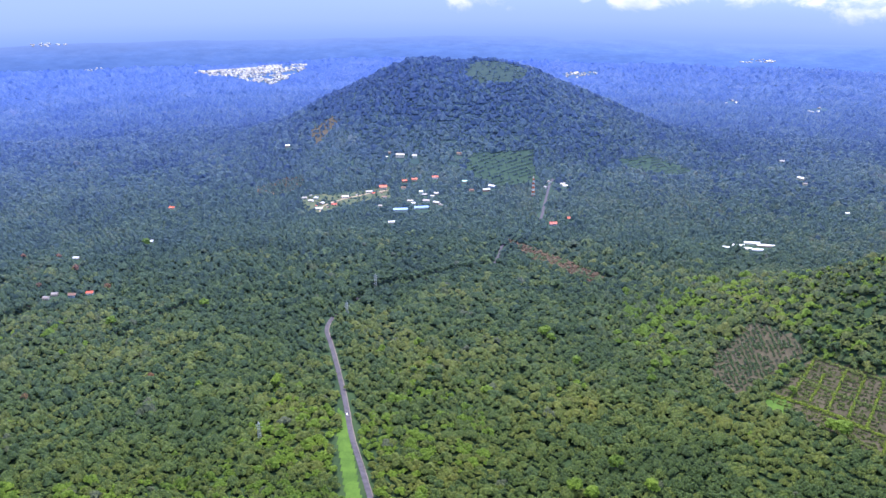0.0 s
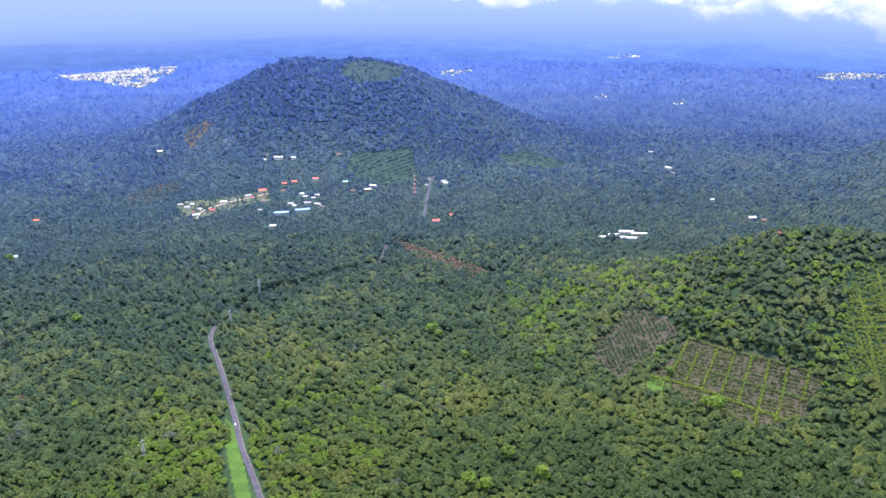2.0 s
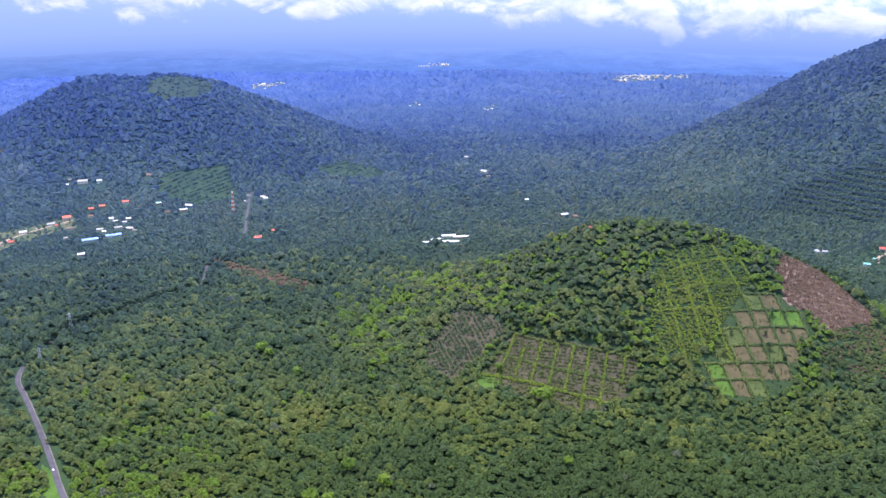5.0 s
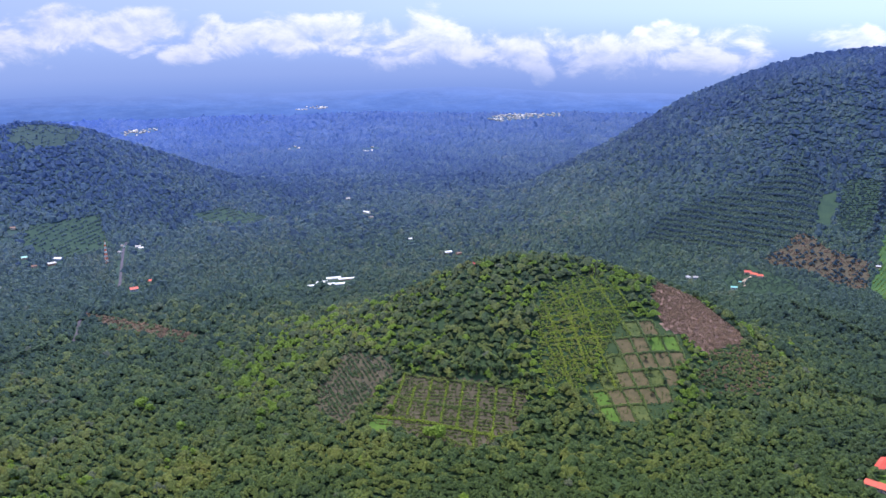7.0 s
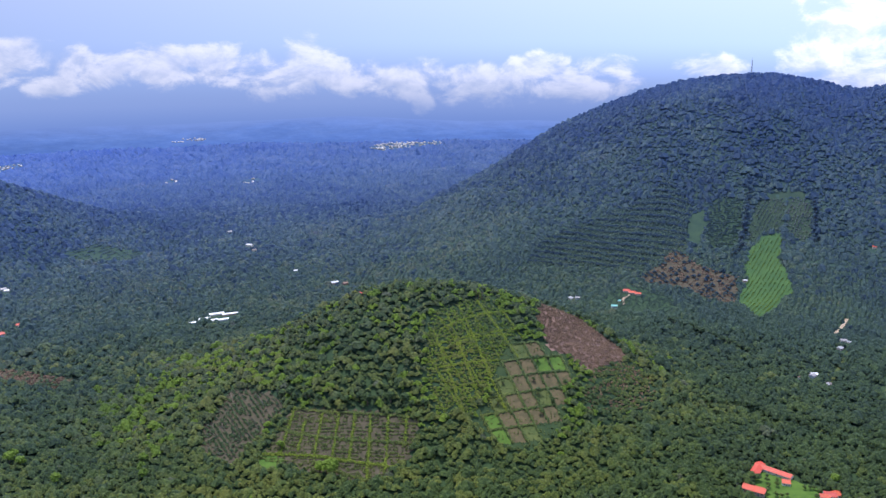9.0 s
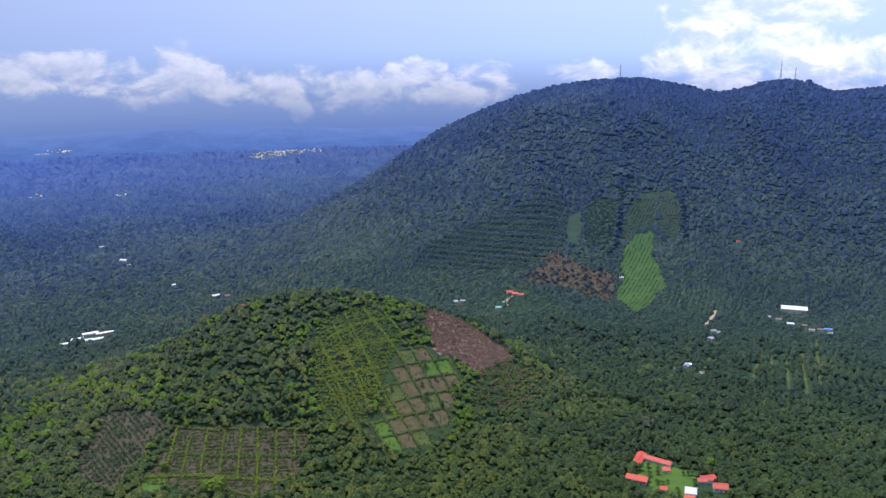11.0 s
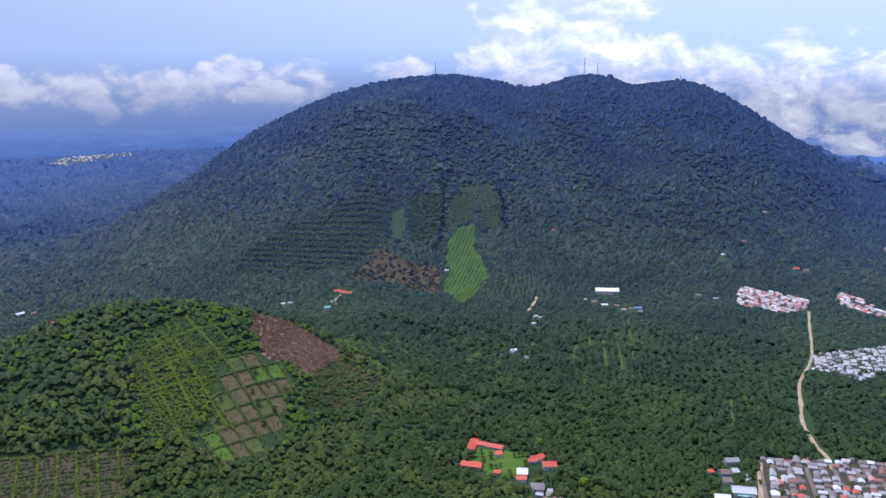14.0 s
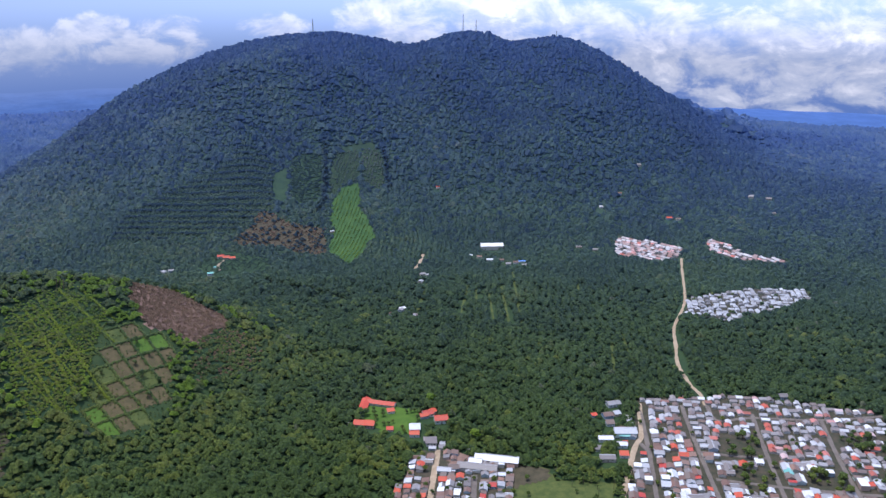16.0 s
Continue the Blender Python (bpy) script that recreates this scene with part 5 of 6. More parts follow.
def build(template, x, y, turn, group="", size=1.0, lift=0.5):
    ob = copy_thing(template, on_ground(x, y, turn, lift, size))
    return tagged(ob, group=group)


def near_line(x, y, lines, width):
    return bool(beside(np.array([x]), np.array([y]), lines, width)[0])


def fill(poly, along, gap_u, gap_v, kinds, group, turn_to, skip=0.0, streets=(), clear=4.5, size=(0.85, 1.1), parks=()):
    """Houses in rows over a polygon. along: bearing of the rows."""
    px, py = np.array(poly, float).T
    a = radians(along)
    ex, ey, nx, ny = math.sin(a), math.cos(a), math.cos(a), -math.sin(a)
    u, v = px * ex + py * ey, px * nx + py * ny
    count, vv = 0, v.min() + gap_v / 2
    flip = False
    while vv < v.max():
        uu = u.min() + draw.uniform(0, gap_u)
        while uu < u.max():
            x, y = uu * ex + vv * nx, uu * ey + vv * ny
            step = gap_u * draw.uniform(0.86, 1.16)
            uu += step
            if draw.random() < skip or not bool(inside(np.array([x]), np.array([y]), poly)[0]):
                continue
            if any(near_line(x, y, s, clear) for s in streets) or any(bool(inside(np.array([x]), np.array([y]), p)[0]) for p in parks):
                continue
            t = draw.choices([k for k, _ in kinds], [w for _, w in kinds])[0]
            build(t, x + draw.uniform(-0.6, 0.6), y + draw.uniform(-0.6, 0.6), 90 - along + (180 if flip else 0) + draw.choice((0, 0, 0, 90)) * turn_to + draw.uniform(-2, 2), group,
                  draw.uniform(*size))
            count += 1
        vv += gap_v
        flip = not flip
    return count


MIX = [(ZG, 22), (ZS, 24), (ZL, 5), (TG, 17), (TS, 19), (RG, 3), (RS, 4), (FG, 4), (TE, 2)]
PARKS = [[(963, 101), (1031, 112), (1040, 72), (986, 61)], [(909, 61), (961, 90), (976, 50), (931, 36)], [(940, -4), (981, 14), (994, -32), (954, -40)], [(1066, -25), (1098, -22), (1102, -58), (1069, -61)]]
TOWN_FRONT = [TOWN[5], (1000, 232), (1000, TOWN[4][1]), TOWN[4]]
fill(TOWN_FRONT, 71, 10.2, 9.6, MIX, "houses of the town", 1, 0.1, STREETS, 6.6, (0.8, 1.3), PARKS)
fill(TOWN_WEST, 69, 10.0, 9.6, MIX, "houses at the town edge", 1, 0.22, STREETS + [SCHOOLYARD], 7.0, (0.75, 1.15))


def terrace(poly, along, gap_u, gap_v, label, tones, skip, streets=(), parks=(), wobble=0.1, clump=None):
    """A dense settlement of little gabled houses, too many to tell apart, in one mesh of walls and one of roofs."""
    x, y = rows_in(poly, along, gap_v, gap_u, gap_u * wobble)
    keep = rng.uniform(0, 1, len(x)) > skip
    if clump:
        keep &= noise2(x, y, clump, 83) + 0.8 * noise2(x, y, clump * 0.35, 78) > -0.25
    for line in streets:
        keep &= ~beside(x, y, line, 6.2)
    for park in parks:
        keep &= ~inside(x, y, park)
    x, y = x[keep], y[keep]
    n = len(x)
    a = radians(90 - along) + rng.normal(0, 0.04, n) + np.where(rng.uniform(0, 1, n) < wobble * 1.6, math.pi / 2, 0)
    w, d = gap_u * rng.uniform(0.38, 0.49, n), gap_v * rng.uniform(0.30, 0.40, n)
    h, z = rng.uniform(2.5, 3.8, n), height(x, y)
    c, s = np.cos(a), np.sin(a)

    def at(u, v, zz):
        return np.stack([x + u * c - v * s, y + u * s + v * c, zz], -1)
    walls = np.stack([at(-w, -d, z - 2), at(w, -d, z - 2), at(w, d, z - 2), at(-w, d, z - 2), at(-w, -d, z + h), at(w, -d, z + h), at(w, d, z + h), at(-w, d, z + h)], 1)
    q = np.array([(4, 5, 6, 7), (0, 1, 5, 4), (1, 2, 6, 5), (2, 3, 7, 6), (3, 0, 4, 7)])
    base = tagged(new("row_houses"), label, "houses", "", "stuff")
    k = np.arange(n)[:, None, None]
    soup("wall", walls.reshape(-1, 3), (q[None] + 8 * k).reshape(-1, 4), M_ROW_WALL, smooth=False, parent=base)
    e, o = w + 0.3, d + 0.4
    top = z + h + 0.05 + d * 0.42
    roof = np.stack([at(-e, -o, z + h - 0.1), at(e, -o, z + h - 0.1), at(e, 0 * d, top), at(-e, 0 * d, top), at(e, o, z + h - 0.1), at(-e, o, z + h - 0.1)], 1)
    roof = np.concatenate([roof, roof - np.array([0, 0, 0.18])], 1)
    q = np.array([(0, 1, 2, 3), (3, 2, 4, 5), (6, 9, 8, 7), (9, 11, 10, 8), (0, 6, 7, 1), (4, 10, 11, 5), (1, 7, 8, 2), (2, 8, 10, 4), (3, 9, 6, 0), (5, 11, 9, 3)])
    soup("roof", roof.reshape(-1, 3), (q[None] + 12 * k).reshape(-1, 4), tones, smooth=False, parent=base)
    return base


def many(name, tones, rough=0.6):
    m, net, shader = material(name)
    where = place(net)
    base = net.ramp(net.node("ShaderNodeNewGeometry").outputs["Random Per Island"], tones)
    grime = net.span(net.noise(where, 0.35, 5, 0.7), 0.45, 0.8)
    net.put(net.mix(net.math("MULTIPLY", grime, 0.4), base, rgb(0.16, 0.12, 0.09)), shader.inputs["Base Color"])
    shader.inputs["Roughness"].default_value = rough
    return m


M_ROW_WALL = many("row_plaster", [(0.0, (0.5, 0.47, 0.42)), (0.5, (0.36, 0.33, 0.3)), (1.0, (0.55, 0.52, 0.48))], 0.85)
M_ROW_ZINC = many("row_zinc", [(0.0, (0.38, 0.39, 0.42)), (0.35, (0.24, 0.24, 0.26)), (0.6, (0.42, 0.43, 0.46)), (0.85, (0.14, 0.13, 0.13)), (1.0, (0.58, 0.59, 0.62))], 0.55)
M_ROW_MIXED = many("row_roofs", [(0.0, (0.44, 0.44, 0.46)), (0.3, (0.33, 0.29, 0.29)), (0.55, (0.24, 0.12, 0.1)), (0.75, (0.5, 0.48, 0.49)), (0.92, (0.42, 0.08, 0.05)), (1.0, (0.68, 0.68, 0.7))], 0.6)
M_TOWN_ROOFS = many("town_roofs", [(0.0, (0.55, 0.56, 0.6)), (0.16, (0.26, 0.245, 0.25)), (0.38, (0.12, 0.075, 0.06)), (0.55, (0.32, 0.32, 0.34)), (0.72, (0.13, 0.095, 0.085)), (0.86, (0.44, 0.075, 0.04)), (0.93, (0.52, 0.53, 0.56)), (1.0, (0.7, 0.71, 0.74))], 0.6)
terrace(SUBURB_1, 20, 10.5, 14.0, "close rows of small zinc-roofed houses at the mountain foot", M_ROW_MIXED, 0.04)
terrace(SUBURB_2, 72, 10.5, 11.5, "close rows of pale zinc-roofed houses beside the dirt road", M_ROW_ZINC, 0.14, wobble=0.24)
terrace(SUBURB_3, 30, 11.0, 15.0, "loose rows of zinc-roofed houses below the mountain", M_ROW_MIXED, 0.15)
TOWN_BACK = [(1000, 232), TOWN[0], TOWN[1], TOWN[2], TOWN[3], (1000, TOWN[3][1])]
terrace(TOWN_BACK, 71, 11.2, 10.4, "close-set town houses with zinc and tile roofs", M_TOWN_ROOFS, 0.1, STREETS, PARKS, 0.22)
BY_NAME = dict(ZG=ZG, ZS=ZS, ZL=ZL, TG=TG, TS=TS, RG=RG, RS=RS, FG=FG, TE=TE, LONG_BLUE=LONG_BLUE, LONG_WHITE=LONG_WHITE, LONG_GREY=LONG_GREY, MILL=MILL)
for kind, x, y, turn, size in HOUSES:
    build(BY_NAME[kind], x, y, turn, "houses among the trees", size * (1.25 if kind == "MILL" else 0.82 if math.hypot(x, y) > 1200 and "LONG" not in kind else 1.0))


def wing_house():
    """The long red-roofed house of the estate, bent round its garden."""
    base = tagged(new("house"), "long red-roofed house bent round a garden", "house")
    for k, ((ax, ay), (bx, by)) in enumerate((((908, 562), (915, 525)), ((911, 563), (884, 553)))):
        long, turn = math.hypot(bx - ax, by - ay) + 8, math.atan2(by - ay, bx - ax)
        m = pose((ax + bx) / 2, (ay + by) / 2, float(height(ax, ay)) + 0.5, 0, 0, math.degrees(turn))
        d, h = 10.0, 3.4 + 0.15 * k
        p = h + 2.0
        bm = bmesh.new()
        prism(bm, [(-d / 2, -1.5), (d / 2, -1.5), (d / 2, h), (0, p), (-d / 2, h)], -long / 2, long / 2)
        bm.transform(m)
        part("wall", bm, M_WALL, base)
        for sign in (-1, 1):
            bm = bmesh.new()
            prof = [(0, p + 0.05), (sign * (d / 2 + 1), h - 0.35), (sign * (d / 2 + 1), h - 0.15), (0, p + 0.25)]
            prism(bm, prof if sign < 0 else prof[::-1], -long / 2 - 0.5, long / 2 + 0.5)
            bm.transform(m)
            part("roof_slope", bm, M_RED, base)
        for q in range(4):
            bm = bmesh.new()
            u = -long / 2 + (q + 0.7) * long / 4.4
            box(bm, u, u + 1.4, -d / 2 - 0.06, -d / 2 + 0.05, 0.9, 2.2)
            bm.transform(m)
            part("window", bm, M_DARK, base)
    return base


wing_house()
build(RS, 848, 537, -70, "houses of the estate", 1.5)
build(RS, 853, 524, -70, "houses of the estate", 1.6)
for template in TEMPLATES:
    for ob in list(template.children_recursive) + [template]:
        bpy.data.objects.remove(ob)


# ---- places of single things ----
BRIGHT_TREES = [(458, 860, 8), (450, 872, 6), (187, 800, 7), (136, 758, 7), (153, 749, 6), (217, 761, 6), (144, 1132, 6), (154, 1117, 5), (180, 1044,
    5), (282, 1030, 5), (269, 990, 5), (418, 725, 5), (432, 947, 4), (-372, 1237, 6), (-215, 985, 5), (-313, 982, 4), (149, 1137, 6), (-493, 1171, 6),
    (-558, 1532, 6), (946, 483, 5), (884, 389, 5)]
RED_TREES = [(-637, 1397, 5), (-551, 1313, 5), (-669, 1324, 4), (-383, 1009, 4), (-526, 958, 4), (-693, 1460, 4), (-757, 1460, 4)]
TREE_LINES = [[(-477, 1143), (-450, 1171), (-418, 1232), (-397, 1254)], [(-678, 1207), (-645, 1239)], [(-152, 1242), (-116, 1319), (-42, 1367), (51,
    1423)], [(964, 738), (1027, 693), (1057, 641), (1064, 548), (1082, 426)], [(1261, 946), (1253, 888), (1242, 811)], [(478, 1039), (502, 998), (541,
    958), (586, 917), (615, 883)], [(920, 990), (957, 950), (982, 874)], [(1893, 1278), (1833, 1234), (1767, 1192), (1696, 1151), (1646, 1133)], [(1946, 1129), (1900, 1093), (1833, 1049)], [(889, 423), (889, 391), (889, 345), (895, 303)], [(1266, 999), (1262, 924), (1251, 832)], [(-32, 984), (12, 993)], [(-35, 1016),
    (-6, 1008)]]
POSTS = [(797, 1001), (799, 997), (804, 996)]
WALL_LINE = [(845, 551), (892, 562), (919, 569)]
SCHOOL_WALL = [(859, 399), (856, 358), (861, 328), (836, 322)]


# ---- towers ----
def strut(bm, a, b, t):
    """A square bar from a to b."""
    a, b = Vector(a), Vector(b)
    m = (b - a).to_track_quat("Z", "Y").to_matrix()
    ends = []
    for p in (a, b):
        ends.append([bm.verts.new(p + m @ Vector((u * t, v * t, 0))) for u, v in ((-1, -1), (1, -1), (1, 1), (-1, 1))])
    for k in range(4):
        bm.faces.new((ends[0][k], ends[0][(k + 1) % 4], ends[1][(k + 1) % 4], ends[1][k]))
    bm.faces.new(ends[0][::-1])
    bm.faces.new(ends[1])


def lattice(name, x, y, tall, foot, tip, bays, mats, label, category, arms=(), thick=0.12, lift=0.3):
    base = tagged(new(name), label, category)
    base.matrix_world = on_ground(x, y, 20, lift)
    for k in range(bays):
        z0, z1 = tall * k / bays, tall * (k + 1) / bays
        w0, w1 = (foot + (tip - foot) * z / tall for z in (z0, z1))
        low = [(s * w0 / 2, t * w0 / 2, z0 - (1.0 if k == 0 else 0)) for s, t in ((-1, -1), (1, -1), (1, 1), (-1, 1))]
        top = [(s * w1 / 2, t * w1 / 2, z1) for s, t in ((-1, -1), (1, -1), (1, 1), (-1, 1))]
        bm = bmesh.new()
        for i in range(4):
            j = (i + 1) % 4
            strut(bm, low[i], top[i], thick)
            strut(bm, low[i], top[j], thick * 0.6)
            strut(bm, low[j], top[i], thick * 0.6)
            strut(bm, top[i], top[j], thick * 0.6)
        part("mast_section", bm, mats[k % len(mats)], base)
    for z, reach in arms:
        bm = bmesh.new()
        strut(bm, (-reach, 0, z), (reach, 0, z), thick)
        strut(bm, (-reach, 0, z), (0, 0, z + 0.9), thick * 0.7)
        strut(bm, (reach, 0, z), (0, 0, z + 0.9), thick * 0.7)
        part("cross_arm", bm, mats[0], base)
    bm = bmesh.new()
    strut(bm, (0, 0, tall), (0, 0, tall * 1.1), thick * 0.6)
    part("tip_rod", bm, mats[0], base)
    return base


lattice("radio_tower", 204, 1881, 48, 5.5, 1.8, 10, [M_ORANGE, M_WHITE], "orange and white lattice radio tower in the valley", "radio tower", thick=0.24)
for b, tall, foot in ((55.57, 46, 3.4), (65.2, 60, 4.2), (66.03, 42, 3.6), (71.2, 22, 2.4)):
    x, y = spot(b, 2905)
    lattice("radio_mast", x, y, tall, foot, 1.0, 7, [M_STEEL], "grey lattice radio mast on the mountain top", "radio mast", thick=0.24)
for x, y in ((-210, 858), (-111, 1319), (-146, 1203)):
    lattice("power_pylon", x, y, 26, 4.5, 1.4, 6, [M_STEEL], "grey steel lattice power pylon above the trees", "pylon", ((19.5, 4.6), (23.5, 3.4)))
for x, y in POSTS:
    base = tagged(new("bare_trunk"), "pale bare tree trunk on the hill crest", "tree trunk")
    base.matrix_world = on_ground(x, y, 0, 0.0)
    bm = bmesh.new()
    strut(bm, (0, 0, -0.5), (0.5, 0.2, 14), 0.4)
    strut(bm, (0.3, 0, 9), (2.6, 0.6, 13), 0.2)
    strut(bm, (0.3, 0, 10), (-2.3, 0.3, 13.6), 0.18)
    part("trunk", bm, M_BARK, base)


PLOT_TREES = [(729, 854), (702, 832), (704, 847), (797, 859), (815, 854), (769, 835), (793, 833), (760, 815), (767, 793), (740, 787), (805, 807), (612, 893),
              (699, 864), (662, 837), (702, 938), (731, 918)]


# ---- single trees ----
def tree(tall, wide, mat, label, seed, lumps=7):
    base = tagged(new("tree"), label, "tree")
    r = random.Random(seed)
    bm = bmesh.new()
    rings = []
    for k in range(5):
        z, rad = tall * 0.62 * k / 4 - (0.6 if k == 0 else 0), (0.05 * tall) * (1 - 0.16 * k)
        rings.append([bm.verts.new((rad * math.cos(a) + 0.05 * k, rad * math.sin(a), z)) for a in (i * math.tau / 7 for i in range(7))])
    for lo, hi in zip(rings, rings[1:]):
        for i in range(7):
            bm.faces.new((lo[i], lo[(i + 1) % 7], hi[(i + 1) % 7], hi[i]))
    spots = [(0.0, 0.0, tall * 0.80, wide * 0.36)]
    for k in range(lumps):
        a, q = k * math.tau / lumps + r.uniform(-0.4, 0.4), wide * r.uniform(0.22, 0.34)
        spots.append((q * math.cos(a), q * math.sin(a), tall * r.uniform(0.5, 0.78), wide * r.uniform(0.19, 0.27)))
    for x, y, z, s in spots[1:5]:
        strut(bm, (0.1, 0, tall * 0.4), (x, y, z), 0.02 * tall)
    part("trunk", bm, M_BARK, base)
    vs, fs, n = [], [], 0
    for k, (x, y, z, s) in enumerate(spots):
        pts, tri = (MID if k else FINE)[(seed + k) % 4]
        c, q = math.cos(k * 1.7), math.sin(k * 1.7)
        vs.append(np.column_stack([(pts[:, 0] * c - pts[:, 1] * q) * s + x, (pts[:, 0] * q + pts[:, 1] * c) * s + y, pts[:, 2] * s * 1.15 + z]))
        fs.append(tri + n)
        n += len(pts)
    soup("crown", np.concatenate(vs), np.concatenate(fs), mat, smooth=False, parent=base)
    return base


T_DARK = [tree(13, 10, M_WOOD_DARK, "tall dark green broadleaf tree standing above the canopy", 11 + k) for k in range(3)]
T_GREEN = [tree(9, 8, M_WOOD_NEAR, "rounded mid green broadleaf tree with a short trunk", 21 + k) for k in range(3)]
T_YARD = [tree(6, 5.5, M_WOOD_NEAR, "small green garden tree among houses", 31 + k) for k in range(3)]
T_FRESH = [tree(10, 10, M_FRESH, "bright yellow-green tree standing out from the forest", 41 + k) for k in range(2)]
T_RED = [tree(9, 8, M_BLOSSOM, "tree covered in red blossom", 51)]
T_MOUNT = [tree(11, 9, M_MOUNT, "dark tree in a line across the mountain slope", 61 + k) for k in range(2)]


def grow(kinds, x, y, group="", size=1.0):
    t = draw.choice(kinds)
    ob = copy_thing(t, on_ground(x, y, draw.uniform(0, 360), 0.0, size))
    return tagged(ob, group=group)


for x, y, s in BRIGHT_TREES:
    grow(T_FRESH, x, y, "bright trees in the forest", s / 3.6)
for x, y, s in RED_TREES:
    grow(T_RED, x, y, "blossoming trees in the forest", s / 3.4)
for k, line in enumerate(TREE_LINES):
    c = smooth_line(line, 12.0)
    for x, y in c:
        grow(T_MOUNT if k in (7, 8) else T_DARK, x + draw.gauss(0, 2.0), y + draw.gauss(0, 2.0), "lines of tall trees", draw.uniform(0.85, 1.35))


def orchard(poly, count, kinds, group, size):
    px, py = np.array(poly, float).T
    made = 0
    for _ in range(count * 6):
        x, y = draw.uniform(px.min(), px.max()), draw.uniform(py.min(), py.max())
        if made < count and bool(inside(np.array([x]), np.array([y]), poly)[0]) and not any(math.hypot(x - q[1], y - q[2]) < 9 for q in HOUSES):
            grow(kinds, x, y, group, draw.uniform(*size))
            made += 1


for poly in PARKS:
    orchard(poly, 15, T_YARD + T_GREEN[:1], "garden trees in the town", (1.0, 1.5))
for x, y in PLOT_TREES:
    grow(T_GREEN, x, y, "trees on the garden plots", draw.uniform(0.75, 1.15))


def palm(tall, seed):
    base = tagged(new("palm_tree"), "slender palm with a bare trunk and drooping fronds", "palm tree")
    r = random.Random(seed)
    bm = bmesh.new()
    strut(bm, (0, 0, -0.5), (0.3, 0.1, tall * 0.5), 0.2)
    strut(bm, (0.3, 0.1, tall * 0.5), (0.4, 0.3, tall), 0.15)
    part("trunk", bm, M_BARK, base)
    for k in range(9):
        a = k * math.tau / 9 + r.uniform(-0.2, 0.2)
        bm = bmesh.new()
        last = None
        for q in range(5):
            u = q / 4
            d, z, w = 3.2 * u, tall + 1.1 * u - 2.6 * u * u, 0.42 * (1 - u) + 0.05
            pair = [bm.verts.new((0.4 + d * math.cos(a) - s * w * math.sin(a), 0.3 + d * math.sin(a) + s * w * math.cos(a), z - 0.12 * abs(s))) for s in (-1, 0, 1)]
            if last:
                bm.faces.new((last[0], last[1], pair[1], pair[0]))
                bm.faces.new((last[1], last[2], pair[2], pair[1]))
            last = pair
        part("frond", bm, M_WOOD_NEAR, base)
    return base


for k, (x, y) in enumerate(((837, 247), (848, 237), (852, 229), (844, 219), (831, 214), (849, 202))):
    palm(13 + 2 * (k % 3), k).matrix_world = on_ground(x, y, 40 * k, 0.3)
orchard(ESTATE_LAWN, 16, T_YARD, "trees on the estate lawn", (0.8, 1.3))
orchard(PASTURE, 8, T_YARD, "trees on the pasture", (0.8, 1.3))
orchard(VILLAGE_GREEN, 12, T_YARD, "yard trees in the village", (0.9, 1.4))
orchard(TOWN, 34, T_YARD, "yard trees in the town", (0.9, 1.4))
orchard(TOWN_WEST, 20, T_YARD, "yard trees at the town edge", (0.9, 1.4))
orchard(SUBURB_2, 12, T_GREEN, "trees between the row houses", (0.8, 1.1))
for kinds in (T_DARK, T_GREEN, T_YARD, T_FRESH, T_RED, T_MOUNT):
    for t in kinds:
        for ob in list(t.children_recursive) + [t]:
            bpy.data.objects.remove(ob)

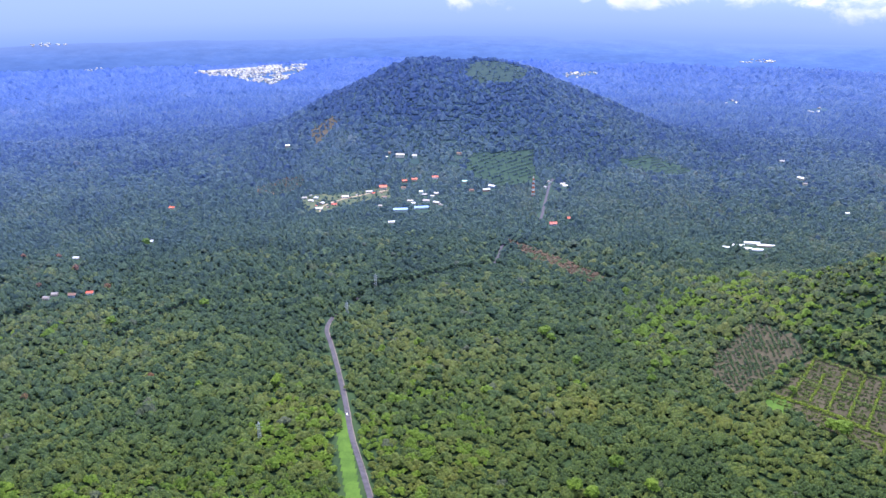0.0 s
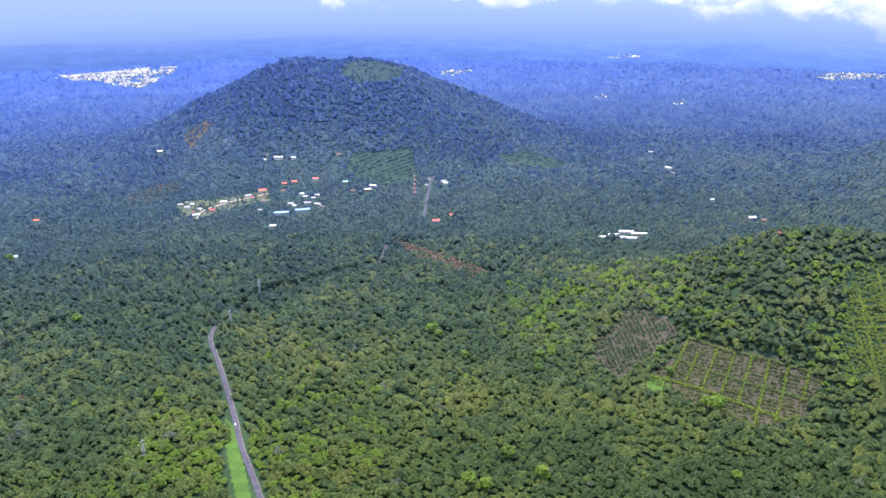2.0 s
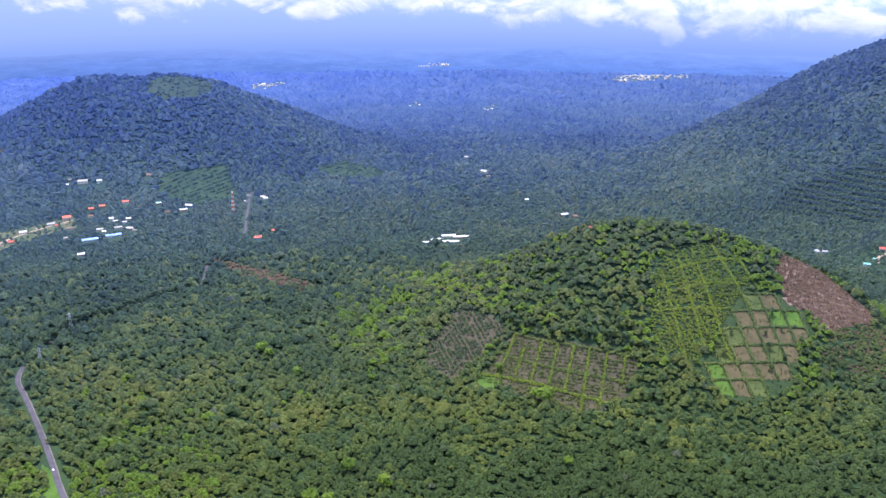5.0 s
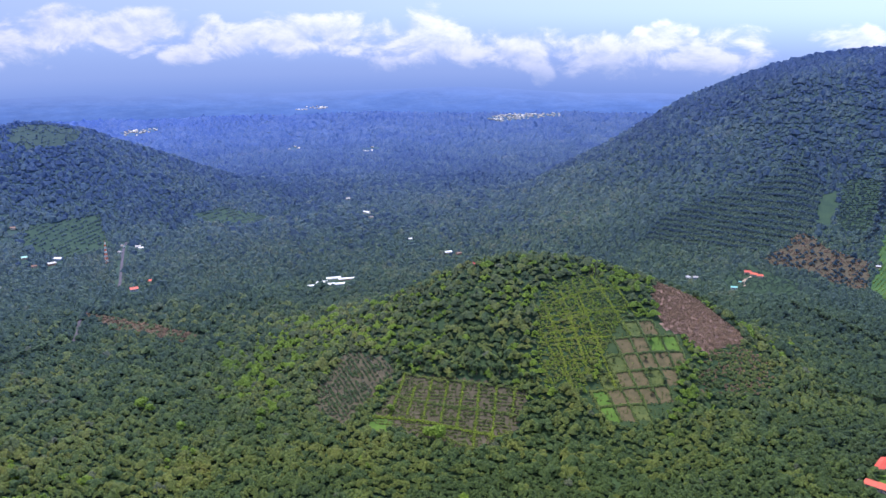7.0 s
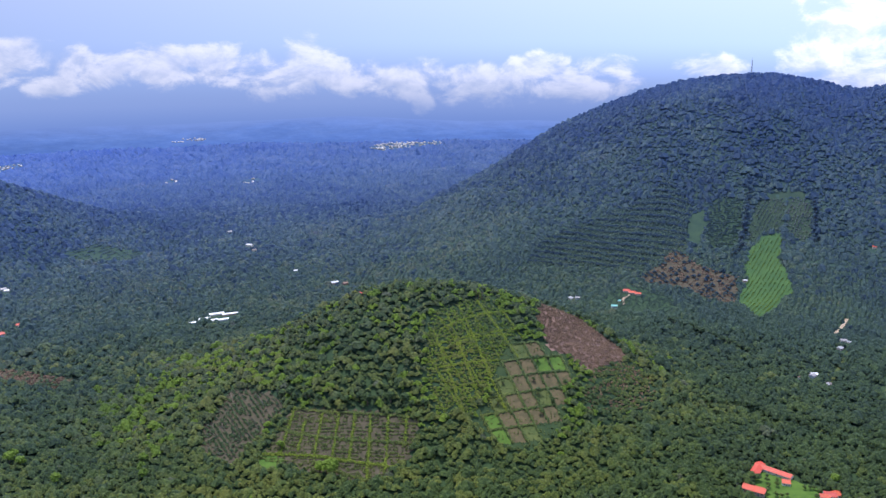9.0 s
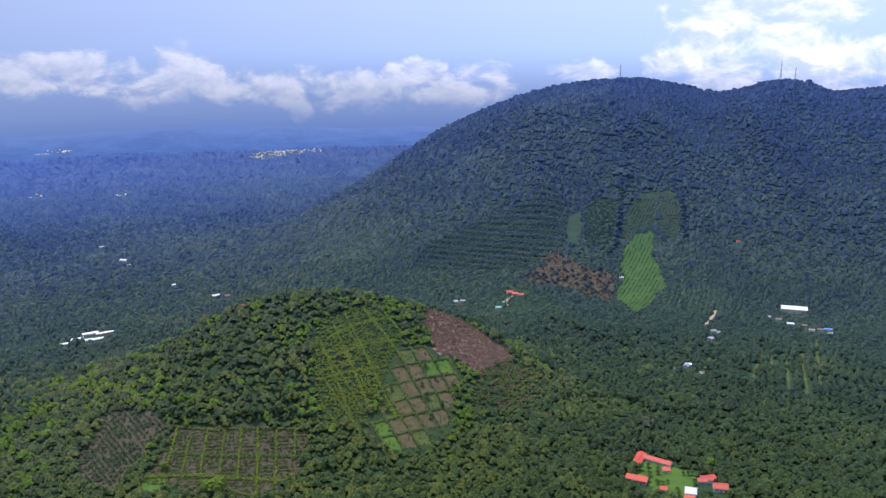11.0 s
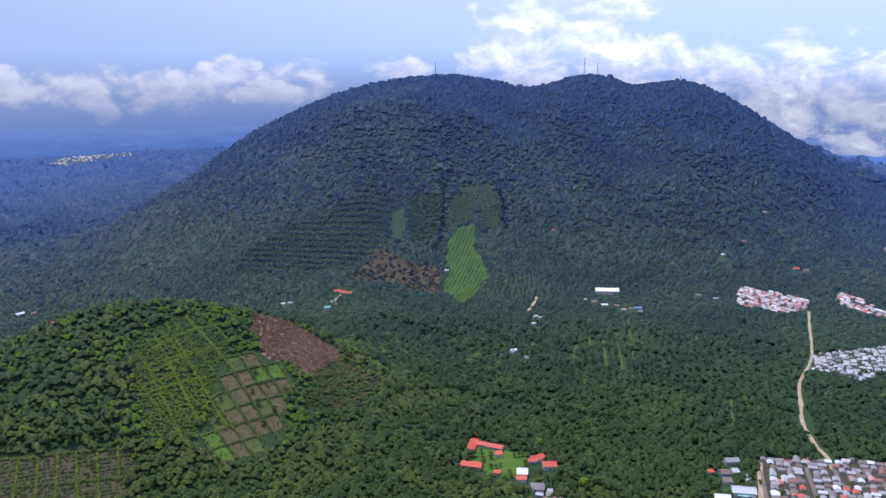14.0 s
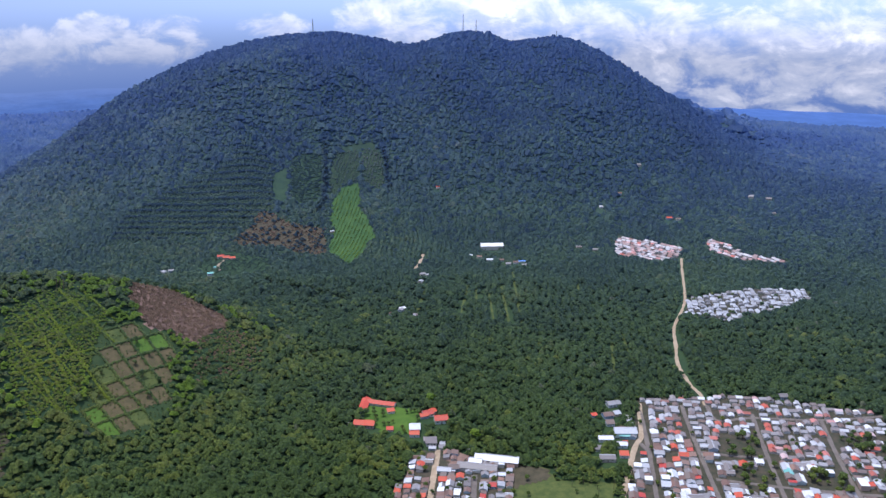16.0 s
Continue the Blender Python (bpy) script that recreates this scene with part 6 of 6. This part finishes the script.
# ---- far towns, walls, car ----
M_FAR_ROOF = many("far_roofs", [(0.0, (0.5, 0.5, 0.52)), (0.4, (0.33, 0.32, 0.34)), (0.7, (0.26, 0.23, 0.22)), (0.85, (0.42, 0.4, 0.4)), (1.0, (0.66, 0.66, 0.68))], 0.6)
for k, poly in enumerate(FAR_TOWNS):
    terrace(poly, 40 + 17 * k, 9.0, 13.0, "far town of small pale houses in the lowland", M_FAR_ROOF, 0.5 if k == 0 else 0.76, wobble=0.45, clump=75 if k == 0 else 60)


M_CREAM = painted("cream_plaster", [(0.0, (0.62, 0.55, 0.4)), (1.0, (0.66, 0.6, 0.46))], 0.85)


def garden_wall(line, tall, mat, label):
    base = tagged(new("garden_wall"), label, "wall")
    c = smooth_line(line, 6.0)
    for (ax, ay), (bx, by) in zip(c, c[1:]):
        bm = bmesh.new()
        z = float(height((ax + bx) / 2, (ay + by) / 2))
        box(bm, -math.hypot(bx - ax, by - ay) / 2, math.hypot(bx - ax, by - ay) / 2, -0.12, 0.12, -1.0, tall)
        p = part("wall_panel", bm, mat, base)
        p.matrix_world = pose((ax + bx) / 2, (ay + by) / 2, z + 0.4, 0, 0, math.degrees(math.atan2(by - ay, bx - ax)))


garden_wall(WALL_LINE, 2.6, M_CREAM, "long pale boundary wall of the estate")
garden_wall(SCHOOL_WALL, 2.8, M_CREAM, "pale boundary wall round the school")


def car(x, y, turn, label):
    base = tagged(new("car"), label, "car")
    base.matrix_world = on_ground(x, y, turn, 1.0)
    bm = bmesh.new()
    prism(bm, [(-2.1, 0.35), (2.1, 0.35), (2.15, 0.8), (1.2, 0.95), (0.7, 1.45), (-1.2, 1.45), (-1.8, 0.95), (-2.1, 0.9)], -0.85, 0.85)
    part("body", bm, M_WHITE, base)
    bm = bmesh.new()
    prism(bm, [(-1.55, 0.98), (1.05, 0.98), (0.66, 1.4), (-1.15, 1.4)], -0.87, 0.87)
    part("side_window", bm, M_DARK, base)
    for sx in (-0.78, 0.78):
        for sy in (-1.3, 1.3):
            bm = bmesh.new()
            bmesh.ops.create_cone(bm, cap_ends=True, segments=12, radius1=0.33, radius2=0.33, depth=0.2, matrix=pose(sx, sy, 0.33, 0, 90, 0))
            part("wheel", bm, M_DARK, base)
    return base


car(-116.4, 916.5, 14, "small white car on the asphalt road")
